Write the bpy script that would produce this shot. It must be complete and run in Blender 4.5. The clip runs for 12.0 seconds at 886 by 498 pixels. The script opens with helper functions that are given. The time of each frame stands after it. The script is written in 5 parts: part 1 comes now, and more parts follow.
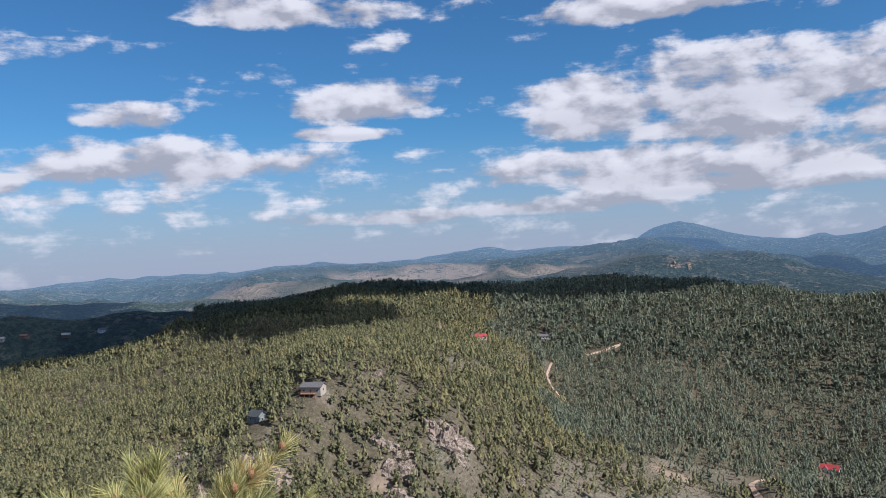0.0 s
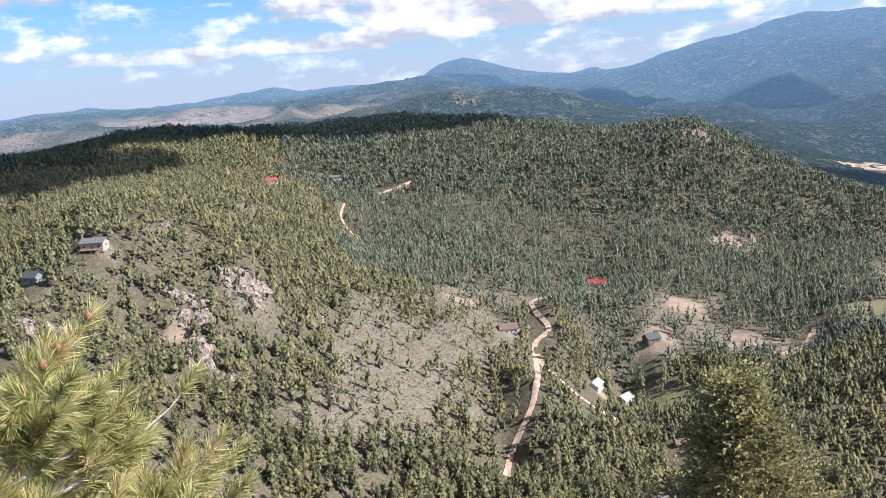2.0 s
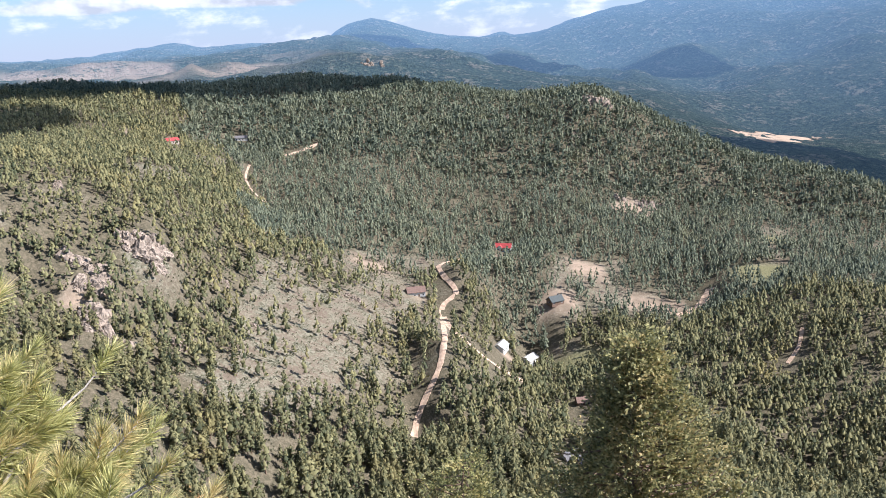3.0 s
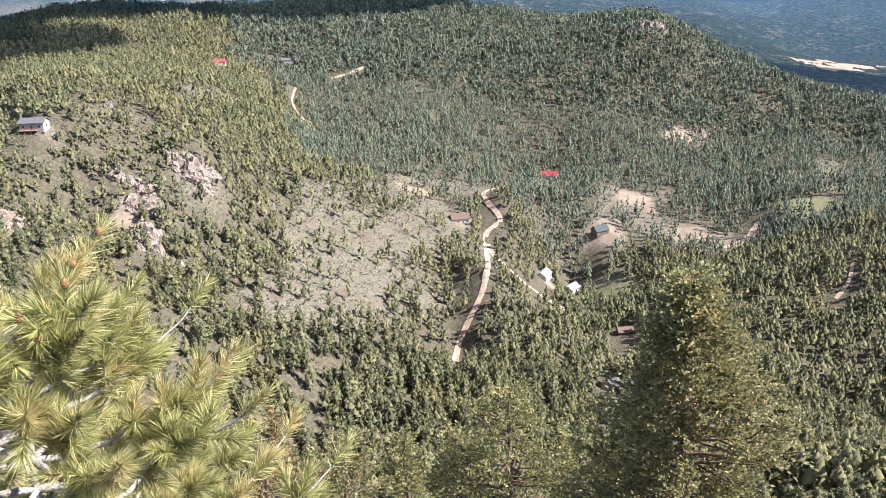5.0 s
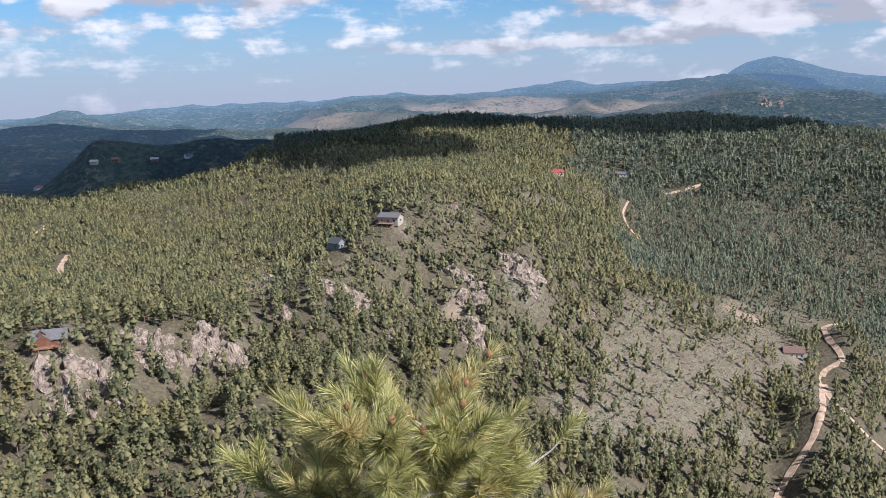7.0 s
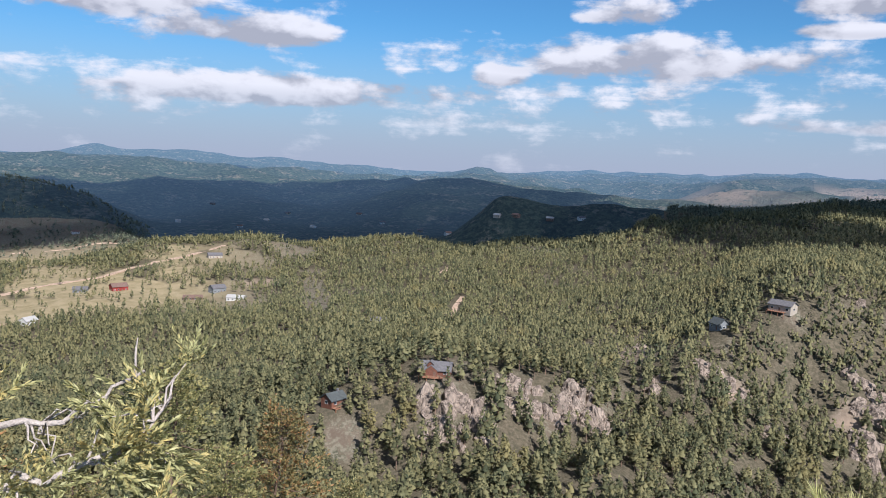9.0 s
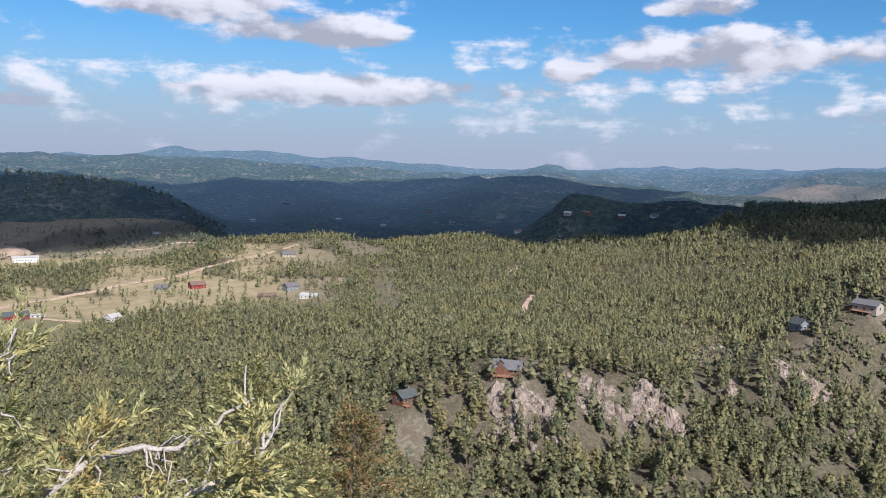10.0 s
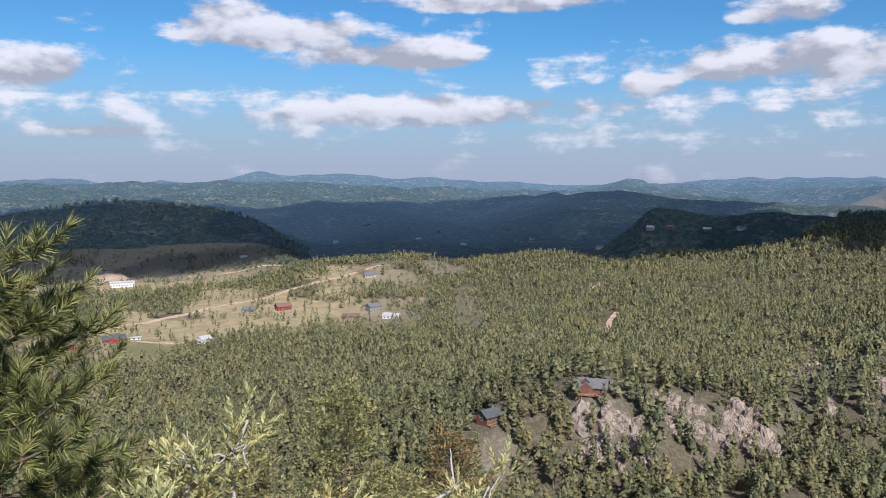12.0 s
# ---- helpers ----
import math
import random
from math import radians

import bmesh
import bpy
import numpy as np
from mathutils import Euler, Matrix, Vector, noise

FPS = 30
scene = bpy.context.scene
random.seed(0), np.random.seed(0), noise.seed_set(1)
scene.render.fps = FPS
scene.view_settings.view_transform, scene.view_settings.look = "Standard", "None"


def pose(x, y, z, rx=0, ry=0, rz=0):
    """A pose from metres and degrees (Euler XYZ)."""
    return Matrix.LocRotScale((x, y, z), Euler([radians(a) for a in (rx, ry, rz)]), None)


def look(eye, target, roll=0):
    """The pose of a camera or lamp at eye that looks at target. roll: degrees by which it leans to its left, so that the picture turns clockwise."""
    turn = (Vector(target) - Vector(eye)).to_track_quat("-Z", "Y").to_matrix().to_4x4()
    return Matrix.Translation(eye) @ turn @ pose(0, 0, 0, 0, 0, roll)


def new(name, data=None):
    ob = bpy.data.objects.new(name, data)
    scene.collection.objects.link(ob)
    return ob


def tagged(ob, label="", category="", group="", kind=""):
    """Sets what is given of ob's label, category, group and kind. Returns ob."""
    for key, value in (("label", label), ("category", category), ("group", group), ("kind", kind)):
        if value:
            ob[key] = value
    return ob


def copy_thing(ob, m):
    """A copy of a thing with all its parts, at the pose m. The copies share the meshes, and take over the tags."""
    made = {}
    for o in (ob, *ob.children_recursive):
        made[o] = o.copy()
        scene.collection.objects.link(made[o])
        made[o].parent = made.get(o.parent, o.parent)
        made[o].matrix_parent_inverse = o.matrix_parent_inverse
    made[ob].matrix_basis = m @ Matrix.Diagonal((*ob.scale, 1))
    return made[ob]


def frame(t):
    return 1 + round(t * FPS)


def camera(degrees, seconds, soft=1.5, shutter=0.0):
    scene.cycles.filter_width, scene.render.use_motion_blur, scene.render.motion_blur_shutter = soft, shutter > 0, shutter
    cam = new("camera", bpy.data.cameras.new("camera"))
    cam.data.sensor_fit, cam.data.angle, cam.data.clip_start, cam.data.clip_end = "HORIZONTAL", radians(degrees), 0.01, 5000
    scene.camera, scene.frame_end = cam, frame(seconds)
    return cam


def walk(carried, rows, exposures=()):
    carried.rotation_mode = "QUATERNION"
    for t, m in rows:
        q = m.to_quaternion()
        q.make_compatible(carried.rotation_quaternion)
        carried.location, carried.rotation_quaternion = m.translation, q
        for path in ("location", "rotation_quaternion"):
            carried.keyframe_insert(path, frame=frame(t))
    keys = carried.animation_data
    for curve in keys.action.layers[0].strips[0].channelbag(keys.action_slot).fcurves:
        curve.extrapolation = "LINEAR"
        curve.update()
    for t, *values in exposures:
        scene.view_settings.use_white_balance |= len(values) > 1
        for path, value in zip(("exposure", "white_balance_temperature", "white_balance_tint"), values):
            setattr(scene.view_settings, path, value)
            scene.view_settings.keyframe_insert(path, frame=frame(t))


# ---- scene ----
EXPOSURES = ((0, 0.35, 6020, 15), (0.8, 0.6, 6020, 15), (2.0, 1.03, 6020, 15), (3.2, 1.17, 6020, 15), (4.8, 1.42, 6020, 15), (5.5, 1.27, 6020, 15), (6.5, 0.9, 6020, 15), (7.5, 0.48, 6020, 15), (9.5, 0.5, 6020, 15), (12, 0.44, 6020, 15))
cam = camera(56.74, 12.0, soft=0.65)
# seconds, place, then heading, pitch and lean in degrees
PATH = (
    (0, 0.305, -0.01, -0.225, 0.00, 0.75, -2.55),
    (0.5, 0.292, -0.01, -0.224, -4.23, -2.64, -3.68),
    (1, 0.275, -0.012, -0.226, -8.34, -6.81, -3.75),
    (1.5, 0.264, -0.011, -0.203, -12.50, -8.54, -3.93),
    (2, 0.247, -0.011, -0.185, -13.83, -11.13, -3.96),
    (2.5, 0.225, -0.01, -0.165, -18.92, -12.51, -3.28),
    (3, 0.2, -0.01, -0.14, -20.25, -14.02, -2.38),
    (3.2, 0.19, -0.01, -0.135, -19.65, -15.33, -1.93),
    (4.8, 0.088, -0.01, -0.07, -18.61, -18.79, -2.31),
    (5, 0.082, -0.01, -0.064, -16.84, -19.02, -2.15),
    (5.5, 0.091, -0.013, -0.081, -5.09, -18.12, -2.62),
    (6, 0.079, -0.009, -0.061, -0.30, -16.43, -1.92),
    (6.5, 0, 0, 0, -0.30, -12.97, -1.71),
    (7, -0.11, 0.006, 0.047, 5.70, -10.65, -1.45),
    (7.5, -0.29, 0.018, 0.095, 16.20, -7.36, -0.98),
    (7.7, -0.34, 0.02, 0.1, 17.73, -7.45, -0.58),
    (9.3, -0.42, 0.03, 0.1, 34.20, -6.09, 3.07),
    (9.5, -0.424, 0.03, 0.112, 34.81, -6.19, 3.08),
    (10, -0.477, -0.008, 0.165, 37.06, -6.52, 1.96),
    (10.5, -0.537, -0.05, 0.22, 40.62, -6.43, 1.55),
    (11, -0.535, -0.025, 0.247, 46.10, -5.75, 0.27),
    (11.5, -0.557, -0.067, 0.262, 45.92, -5.52, -0.16),
    (12, -0.653, -0.21, 0.32, 42.70, -5.34, 0.20),
)
walk(cam, [(t, pose(x, y, z, 90 + pitch, 0, heading) @ pose(0, 0, 0, 0, 0, lean)) for t, x, y, z, heading, pitch, lean in PATH],
     exposures=EXPOSURES)

# ---- sky, sun ----
SUN_HEADING, SUN_HEIGHT = -118.0, 42.0


def bearing(az, el, d=1.0):
    """The point d metres off at azimuth az (degrees to the left of the y axis) and elevation el."""
    a, e = radians(az), radians(el)
    return Vector((-math.sin(a) * math.cos(e), math.cos(a) * math.cos(e), math.sin(e))) * d


class Nodes:
    """Short ways to add nodes and wire them."""

    def __init__(self, tree):
        self.t = tree
        tree.nodes.clear()

    def node(self, kind, ins=(), op="", data="", blend=""):
        n = self.t.nodes.new(kind)
        if op:
            n.operation = op
        if data:
            n.data_type = data
        if blend:
            n.blend_type = blend
        for key, value in (ins.items() if isinstance(ins, dict) else enumerate(ins)):
            if isinstance(value, bpy.types.NodeSocket):
                self.t.links.new(value, n.inputs[key])
            elif value is not None:
                n.inputs[key].default_value = value
        return n

    def math(self, op, *ins, clamp=False):
        n = self.node("ShaderNodeMath", ins, op)
        n.use_clamp = clamp
        return n.outputs[0]

    def vec(self, op, *ins):
        n = self.node("ShaderNodeVectorMath", ins, op)
        return n.outputs["Value"] if op in ("LENGTH", "DOT_PRODUCT", "DISTANCE") else n.outputs["Vector"]

    def noise(self, where, scale, detail=6.0, rough=0.55, warp=0.0):
        return self.node("ShaderNodeTexNoise", {"Vector": where, "Scale": scale, "Detail": detail, "Roughness": rough,
                                                "Distortion": warp}).outputs["Fac"]

    def named(self, name):
        n = self.node("ShaderNodeAttribute")
        n.attribute_name = name
        return n.outputs["Fac"]

    def ramp(self, value, low, high, a=0.0, b=1.0):
        n = self.node("ShaderNodeMapRange", {0: value, 1: low, 2: high, 3: a, 4: b})
        n.interpolation_type = "SMOOTHSTEP"
        return n.outputs[0]

    def mix(self, fac, a, b):
        def c(v):
            return (*v, 1.0) if isinstance(v, tuple) and len(v) == 3 else v
        return self.node("ShaderNodeMix", {0: fac, 6: c(a), 7: c(b)}, data="RGBA").outputs[2]


# cumulus banks: azimuth, elevation, half width, half height in degrees
CLOUDS = (
    (9.6, 16.9, 8.3, 1.4),
    (20.9, 10.1, 3.6, 1.1),
    (5.2, 10.8, 5.9, 1.7),
    (18.2, 7.0, 12.3, 1.9),
    (-18.3, 10.7, 6.7, 3.2),
    (-10.8, 9.9, 5.9, 3.2),
    (-25.1, 10.3, 5.9, 2.8),
    (-14.1, 16.1, 8.7, 1.2),
    (-16.2, 5.7, 15.8, 2.0),
    (4.0, 3.1, 8.7, 0.7),
    (6.1, 8.9, 4.7, 0.6),
    (54.7, 9.3, 6.7, 1.8),
    (46.0, 7.9, 6.7, 1.4),
    (42.5, 4.1, 14.0, 1.4),
    (69.2, 6.3, 3.6, 1.8),
    (39.8, 11.4, 8.7, 1.0),
    (20.9, 10.0, 3.6, 0.9),
    (28.8, 5.9, 2.4, 1.0),
    (66.1, 2.4, 4.7, 0.5),
    (-22.0, 4.2, 14.0, 1.0),
    (-31.0, 7.6, 8.0, 2.0),
    (-34.0, 11.5, 7.0, 2.6),
    (-8.0, 3.4, 10.0, 0.8),
    (-20.0, 7.8, 9.0, 1.4),
)


def build_sky():
    world = bpy.data.worlds.new("sky")
    scene.world = world
    world.use_nodes = True
    n = Nodes(world.node_tree)
    way = n.node("ShaderNodeTexCoord").outputs["Generated"]
    air = n.node("ShaderNodeTexSky")
    air.sky_type, air.sun_disc = "NISHITA", False
    air.sun_elevation, air.sun_rotation = radians(SUN_HEIGHT), radians(-SUN_HEADING)
    air.altitude, air.air_density, air.dust_density, air.ozone_density = 2400, 1.3, 0.4, 3.0
    sky = air.outputs[0]
    x, y, z = n.node("ShaderNodeSeparateXYZ", (way,)).outputs
    az = n.math("MULTIPLY", n.math("ARCTAN2", n.math("MULTIPLY", x, -1.0), y), 57.2958)
    el = n.math("MULTIPLY", n.math("ARCSINE", z), 57.2958)
    plane = n.node("ShaderNodeCombineXYZ", (az, n.math("MULTIPLY", el, 1.9), 0.0)).outputs[0]
    puff = n.noise(plane, 0.2, 10.0, 0.6, 0.12)
    high = n.noise(n.vec("ADD", plane, (-0.7, 1.5, 0.0)), 0.2, 5.0, 0.5, 0.12)
    soft = n.noise(plane, 0.2, 5.0, 0.5, 0.12)
    wisp = n.noise(n.vec("MULTIPLY", plane, (0.3, 1.5, 1.0)), 0.22, 8.0, 0.6, 0.4)
    total, under = None, None
    for a, e, w, h in CLOUDS:
        dx = n.math("DIVIDE", n.math("SUBTRACT", az, a), w * 1.15)
        dy = n.math("DIVIDE", n.math("SUBTRACT", el, e), h * 1.2)
        low = n.math("MULTIPLY", n.math("MINIMUM", dy, 0.0), 0.35)
        dd = n.math("ADD", dy, low)
        g = n.math("SUBTRACT", 1.0, n.math("ADD", n.math("MULTIPLY", dx, dx), n.math("MULTIPLY", dd, dd)), clamp=True)
        u = n.math("MULTIPLY", g, n.math("SUBTRACT", 0.25, n.math("MULTIPLY", dy, 1.2), clamp=True))
        total = g if total is None else n.math("MAXIMUM", total, g)
        under = u if under is None else n.math("MAXIMUM", under, u)
    # thin streaks low in the sky and loose puffs outside the banks
    streak = n.math("MULTIPLY", n.ramp(el, 0.5, 3.0), n.ramp(el, 5.0, 10.0, 0.30, 0.0))
    loose = n.ramp(n.noise(plane, 0.05, 3.0), 0.5, 0.72, 0.0, 0.32)
    loose = n.math("ADD", loose, n.ramp(el, 20.0, 40.0, 0.0, 0.42))      # the sky is half covered overhead; this unseen cloud is added to fill shade
    total = n.math("MAXIMUM", total, n.math("MAXIMUM", loose, streak))
    rough = n.math("ADD", n.math("MULTIPLY", n.math("SUBTRACT", puff, 0.5), 2.1), n.math("MULTIPLY", n.math("SUBTRACT", wisp, 0.5), 1.1))
    body = n.math("ADD", n.math("MULTIPLY", total, 0.75), rough)
    cover = n.ramp(body, 0.14, 0.56)
    lit = n.ramp(n.math("ADD", n.math("SUBTRACT", soft, high), n.math("MULTIPLY", n.math("SUBTRACT", puff, 0.5), 0.3)), -0.17, 0.13)
    lit = n.math("SUBTRACT", lit, n.math("MULTIPLY", under, 0.7), clamp=True)
    cloud = n.mix(lit, (0.31, 0.32, 0.36), (0.63, 0.63, 0.65))
    haze = n.ramp(el, -1.0, 9.5, 0.95, 0.0)
    sky_rad = n.node("ShaderNodeMix", {0: 1.0, 6: sky, 7: (SKY * 0.30, SKY * 0.56, SKY * 0.70, 1.0)}, data="RGBA", blend="MULTIPLY").outputs[2]
    clear = n.mix(haze, sky_rad, (0.285, 0.315, 0.395))
    cover = n.math("MULTIPLY", cover, n.ramp(el, -0.5, 5.0, 0.35, 0.97))
    n.node("ShaderNodeOutputWorld", {0: n.node("ShaderNodeBackground", {0: n.mix(cover, clear, cloud), 1: 1.0}).outputs[0]})


SKY = 0.103
build_sky()
sun = new("sun", bpy.data.lights.new("sun", "SUN"))
sun.data.energy, sun.data.angle, sun.data.color = 5.0, radians(0.53), (1.0, 0.95, 0.87)
sun.matrix_world = look(bearing(SUN_HEADING, SUN_HEIGHT, 100), (0, 0, 0))

# ---- lie of the land ----
LINES = []


def landform(d0, d1, *way):
    """A crest, foot or valley line, d0 to d1 metres off, given by azimuth and elevation as seen from the lookout."""
    LINES.append((d0, d1, way))


landform(4500, 4500, (71.0, -0.77), (68.2, -0.53), (66.2, -0.68), (64.6, -0.97), (61.5, -0.61), (58.2, -0.68), (56.7, -0.30), (55.1, 0.01), (53.7, -0.41), (49.9, -0.21), (47.6, -0.39), (44.1, -0.38), (41.3, -0.65), (38.2, -0.75), (34.3, -0.85), (32.0, -0.83), (27.5, -0.73), (23.2, -0.36), (18.8, -0.37), (14.4, -0.31))  # far skyline, west
landform(3500, 3500, (31.6, -1.5), (30.6, -1.2), (30.25, -0.95), (29.9, -1.05), (29.0, -1.25), (27.9, -1.6))  # rock castle
landform(4500, 4600, (22.0, -0.22), (14.9, -0.18), (10.3, -0.01), (8.5, 0.22), (6.5, -0.10), (3.3, 0.07), (0.2, 0.33), (-3.0, 0.74), (-4.6, 0.31), (-6.9, 0.56), (-9.2, 0.49), (-12.7, 0.37))  # mesa skyline
landform(4600, 4600, (-12.7, 0.37), (-14.2, 1.37), (-16.1, 1.80), (-17.1, 1.52), (-19.2, 0.91), (-21.3, 0.55), (-24.0, 0.48), (-24.8, 0.69), (-25.5, 0.44))  # dome peak
landform(4650, 4650, (-26.7, 0.38), (-29.3, 1.22), (-32.1, 1.90), (-35.8, 2.64), (-38.1, 3.04), (-41.1, 2.97))  # great mountain
landform(3300, 3300, (5.7, -0.92), (-0.5, -1.13), (-6.5, -0.68), (-10.0, -0.05), (-14.1, 0.07), (-17.7, -0.85), (-20.5, -1.26), (-22.9, -2.08))  # blue foot ridge
landform(2600, 2600, (18.6, -2.74), (14.9, -2.20), (12.3, -1.19), (8.9, -1.17), (3.4, -1.31), (-2.5, -1.37), (-8.4, -1.62), (-11.6, -1.36))  # grass hills
landform(1900, 1900, (18.6, -4.04), (12.0, -3.52), (7.4, -3.19), (-0.5, -3.17), (-8.3, -3.29), (-14.0, -3.48), (-19.4, -4.00))  # valley before the grass hills
landform(2200, 2200, (-11.6, -1.21), (-12.6, -0.63), (-14.5, -0.44), (-15.9, -0.77), (-18.1, -1.09), (-21.2, -1.95), (-23.5, -2.64))  # rock top hill
landform(3400, 3000, (-19.4, -1.26), (-22.5, -2.19), (-25.4, -1.13), (-27.9, -1.64), (-30.9, -2.17), (-33.4, -1.74), (-36.7, -1.07), (-39.5, -2.50), (-42.1, -2.16), (-47.4, -0.88))  # flank shoulder
landform(1900, 2100, (-34.5, -4.38), (-38.8, -5.99), (-42.3, -6.67), (-44.9, -6.55), (-47.6, -6.22))  # quarry basin
landform(2500, 2500, (-27.8, -3.15), (-33.4, -3.59), (-38.8, -4.53), (-43.8, -4.14), (-47.5, -3.90))  # quarry basin far
landform(1500, 1500, (-37.4, -7.07), (-40.3, -7.66), (-44.0, -8.03), (-47.8, -8.70))  # shadow slope
landform(1350, 1300, (28.5, -2.32), (24.7, -2.95), (20.7, -2.53), (17.9, -2.71), (12.0, -2.56), (7.3, -2.02), (5.0, -1.74), (0.3, -2.20), (-4.4, -2.36), (-8.3, -2.12), (-11.4, -1.93), (-14.0, -2.34), (-17.7, -2.73))  # dark ridge crest
landform(1600, 1600, (28.5, -3.63), (20.7, -4.07), (7.4, -3.77), (-4.4, -3.73), (-12.1, -3.61), (-17.6, -3.96))  # behind dark ridge
landform(1200, 1000, (-18.1, -2.95), (-22.0, -3.51), (-24.7, -3.84), (-27.8, -3.80), (-30.5, -3.46), (-31.9, -4.17), (-34.2, -5.23), (-36.4, -6.75), (-38.9, -7.72), (-42.4, -8.83), (-47.8, -9.66))  # rock hill crest
landform(1500, 1300, (-18.0, -4.56), (-24.7, -5.30), (-30.4, -5.36), (-36.4, -8.36), (-42.4, -10.28), (-47.9, -11.12))  # behind rock hill
landform(3000, 2800, (71.0, -1.46), (67.9, -1.56), (64.6, -1.52), (61.1, -1.80), (57.5, -1.55), (53.8, -1.76), (49.9, -1.76), (46.0, -1.96), (42.1, -2.02), (38.1, -2.44))  # west ridge A
landform(3800, 3800, (71.0, -1.46), (64.6, -1.55), (57.5, -1.48), (49.9, -1.37), (42.1, -1.55), (34.3, -1.78))  # behind west ridge
landform(1700, 1500, (71.1, -3.13), (67.9, -2.74), (64.6, -2.43), (61.1, -2.55), (57.5, -3.08), (54.9, -4.06))  # scrub hill
landform(1300, 1300, (71.3, -6.84), (66.5, -6.81), (61.3, -6.96), (56.9, -6.72), (53.8, -6.32))  # scrub hill foot
landform(2100, 2100, (71.1, -3.72), (64.7, -3.53), (57.6, -4.03), (49.9, -4.50), (42.1, -4.31))  # behind scrub hill
landform(2000, 1900, (35.4, -3.20), (32.3, -2.65), (30.4, -2.51), (27.8, -2.71), (24.9, -2.81), (23.1, -2.88), (19.7, -2.98), (16.4, -2.82))  # dark knolls
landform(1600, 1600, (51.5, -6.44), (46.0, -5.89), (41.3, -5.69), (34.2, -5.41), (30.4, -5.33), (24.8, -4.61), (19.7, -3.89))  # dark valley
landform(1050, 1000, (51.5, -6.36), (46.0, -6.09), (41.3, -6.40), (36.1, -5.71), (33.4, -6.05), (30.3, -6.29), (26.6, -5.61), (23.4, -5.38), (19.6, -4.51), (14.3, -3.70))  # forest ridge crest
landform(1230, 1200, (51.5, -7.02), (46.0, -6.88), (41.3, -7.19), (36.1, -6.61), (30.3, -7.06), (23.4, -6.24), (17.0, -5.22))  # behind forest ridge
landform(1150, 1150, (71.3, -7.88), (66.5, -7.54), (61.3, -7.52), (56.9, -7.41), (53.8, -7.17))  # meadow far
landform(850, 900, (71.4, -9.60), (64.8, -9.37), (57.7, -8.60), (51.9, -8.18), (45.2, -7.67), (41.3, -7.66))  # meadow mid
landform(680, 760, (71.5, -11.66), (67.3, -11.07), (61.4, -11.32), (55.8, -10.58), (50.0, -10.28), (45.2, -9.83), (41.2, -9.43))  # meadow near
landform(470, 500, (71.6, -15.72), (66.8, -15.30), (61.5, -15.28), (54.0, -14.45), (44.0, -13.53), (38.8, -12.33))  # west forest
landform(330, 330, (71.8, -19.03), (65.2, -18.98), (57.9, -19.01), (49.3, -18.76), (42.8, -18.11))  # west hollow
landform(310, 350, (42.4, -17.92), (39.4, -17.01), (35.6, -16.08), (32.5, -14.81), (29.4, -14.83), (26.7, -14.65), (21.6, -15.40), (18.4, -17.22))  # lodge spur
landform(520, 560, (38.8, -12.33), (34.1, -11.82), (28.3, -12.32), (22.8, -11.59), (17.7, -11.86), (14.2, -10.12))  # spur forest behind
landform(750, 800, (38.9, -9.40), (32.2, -8.66), (26.6, -8.07), (21.2, -7.80), (14.4, -6.66))  # spur forest far
landform(290, 290, (40.0, -21.41), (31.9, -20.34), (26.2, -20.58), (19.7, -20.14))  # spur cliff foot
landform(430, 470, (27.2, -14.29), (18.7, -12.83), (13.2, -10.53), (9.2, -8.86), (6.9, -8.71))  # house ridge
landform(600, 620, (9.8, -5.75), (7.5, -5.50), (2.8, -6.53), (-0.3, -7.42), (-3.4, -8.67))  # house ridge crest
landform(730, 730, (9.5, -5.75), (6.7, -5.45), (0.4, -6.2))  # behind house ridge
landform(1000, 950, (17.7, -3.39), (11.1, -3.13), (6.5, -2.93), (2.7, -3.44), (-1.2, -4.53), (-6.6, -6.39))  # grey hill crest
landform(390, 490, (15.0, -13.57), (12.3, -13.42), (7.2, -14.56), (3.5, -12.40), (-0.6, -11.36), (-2.2, -12.19))  # cliff line
landform(300, 310, (26.5, -19.39), (22.0, -20.18))
landform(345, 445, (13.4, -17.56), (5.3, -16.63), (-0.9, -14.52))  # cliff foot
landform(375, 640, (3.4, -19.08), (-2.9, -17.71), (-9.0, -16.16), (-12.9, -15.30), (-16.8, -15.16))  # grey slope
landform(325, 395, (3.1, -23.82), (-3.3, -25.07), (-9.7, -26.43), (-16.6, -27.47))
landform(380, 470, (0, -20.5), (-6, -21.2), (-12, -21.6), (-17.5, -21.8))  # grey slope middle
landform(410, 470, (-17.6, -27.42), (-19.0, -23.55), (-20.1, -20.45))  # gully road low
landform(560, 600, (-20.0, -18.80), (-21.5, -17.52), (-21.4, -15.82))  # fork
landform(520, 620, (-24.3, -21.90), (-26.4, -22.29), (-28.4, -17.87))  # valley houses
landform(300, 400, (-4.9, -34.23), (-14.0, -31.68), (-22.5, -29.30), (-30.5, -28.49))  # gully bottom
landform(730, 900, (-8.7, -11.11), (-7.1, -8.10), (-9.6, -7.1))  # gully head road
landform(690, 760, (-11.4, -11.90), (-16.9, -13.04), (-21.7, -14.63), (-25.0, -14.44))  # valley head
landform(700, 900, (-25.0, -14.52), (-32.1, -14.17), (-36.7, -13.71), (-42.1, -12.40), (-47.2, -12.15))  # rock hill foot
landform(920, 950, (-15.5, -7.0), (-21.1, -8.0), (-29.0, -8.73), (-36.6, -10.30), (-43.8, -11.24))  # rock hill flank
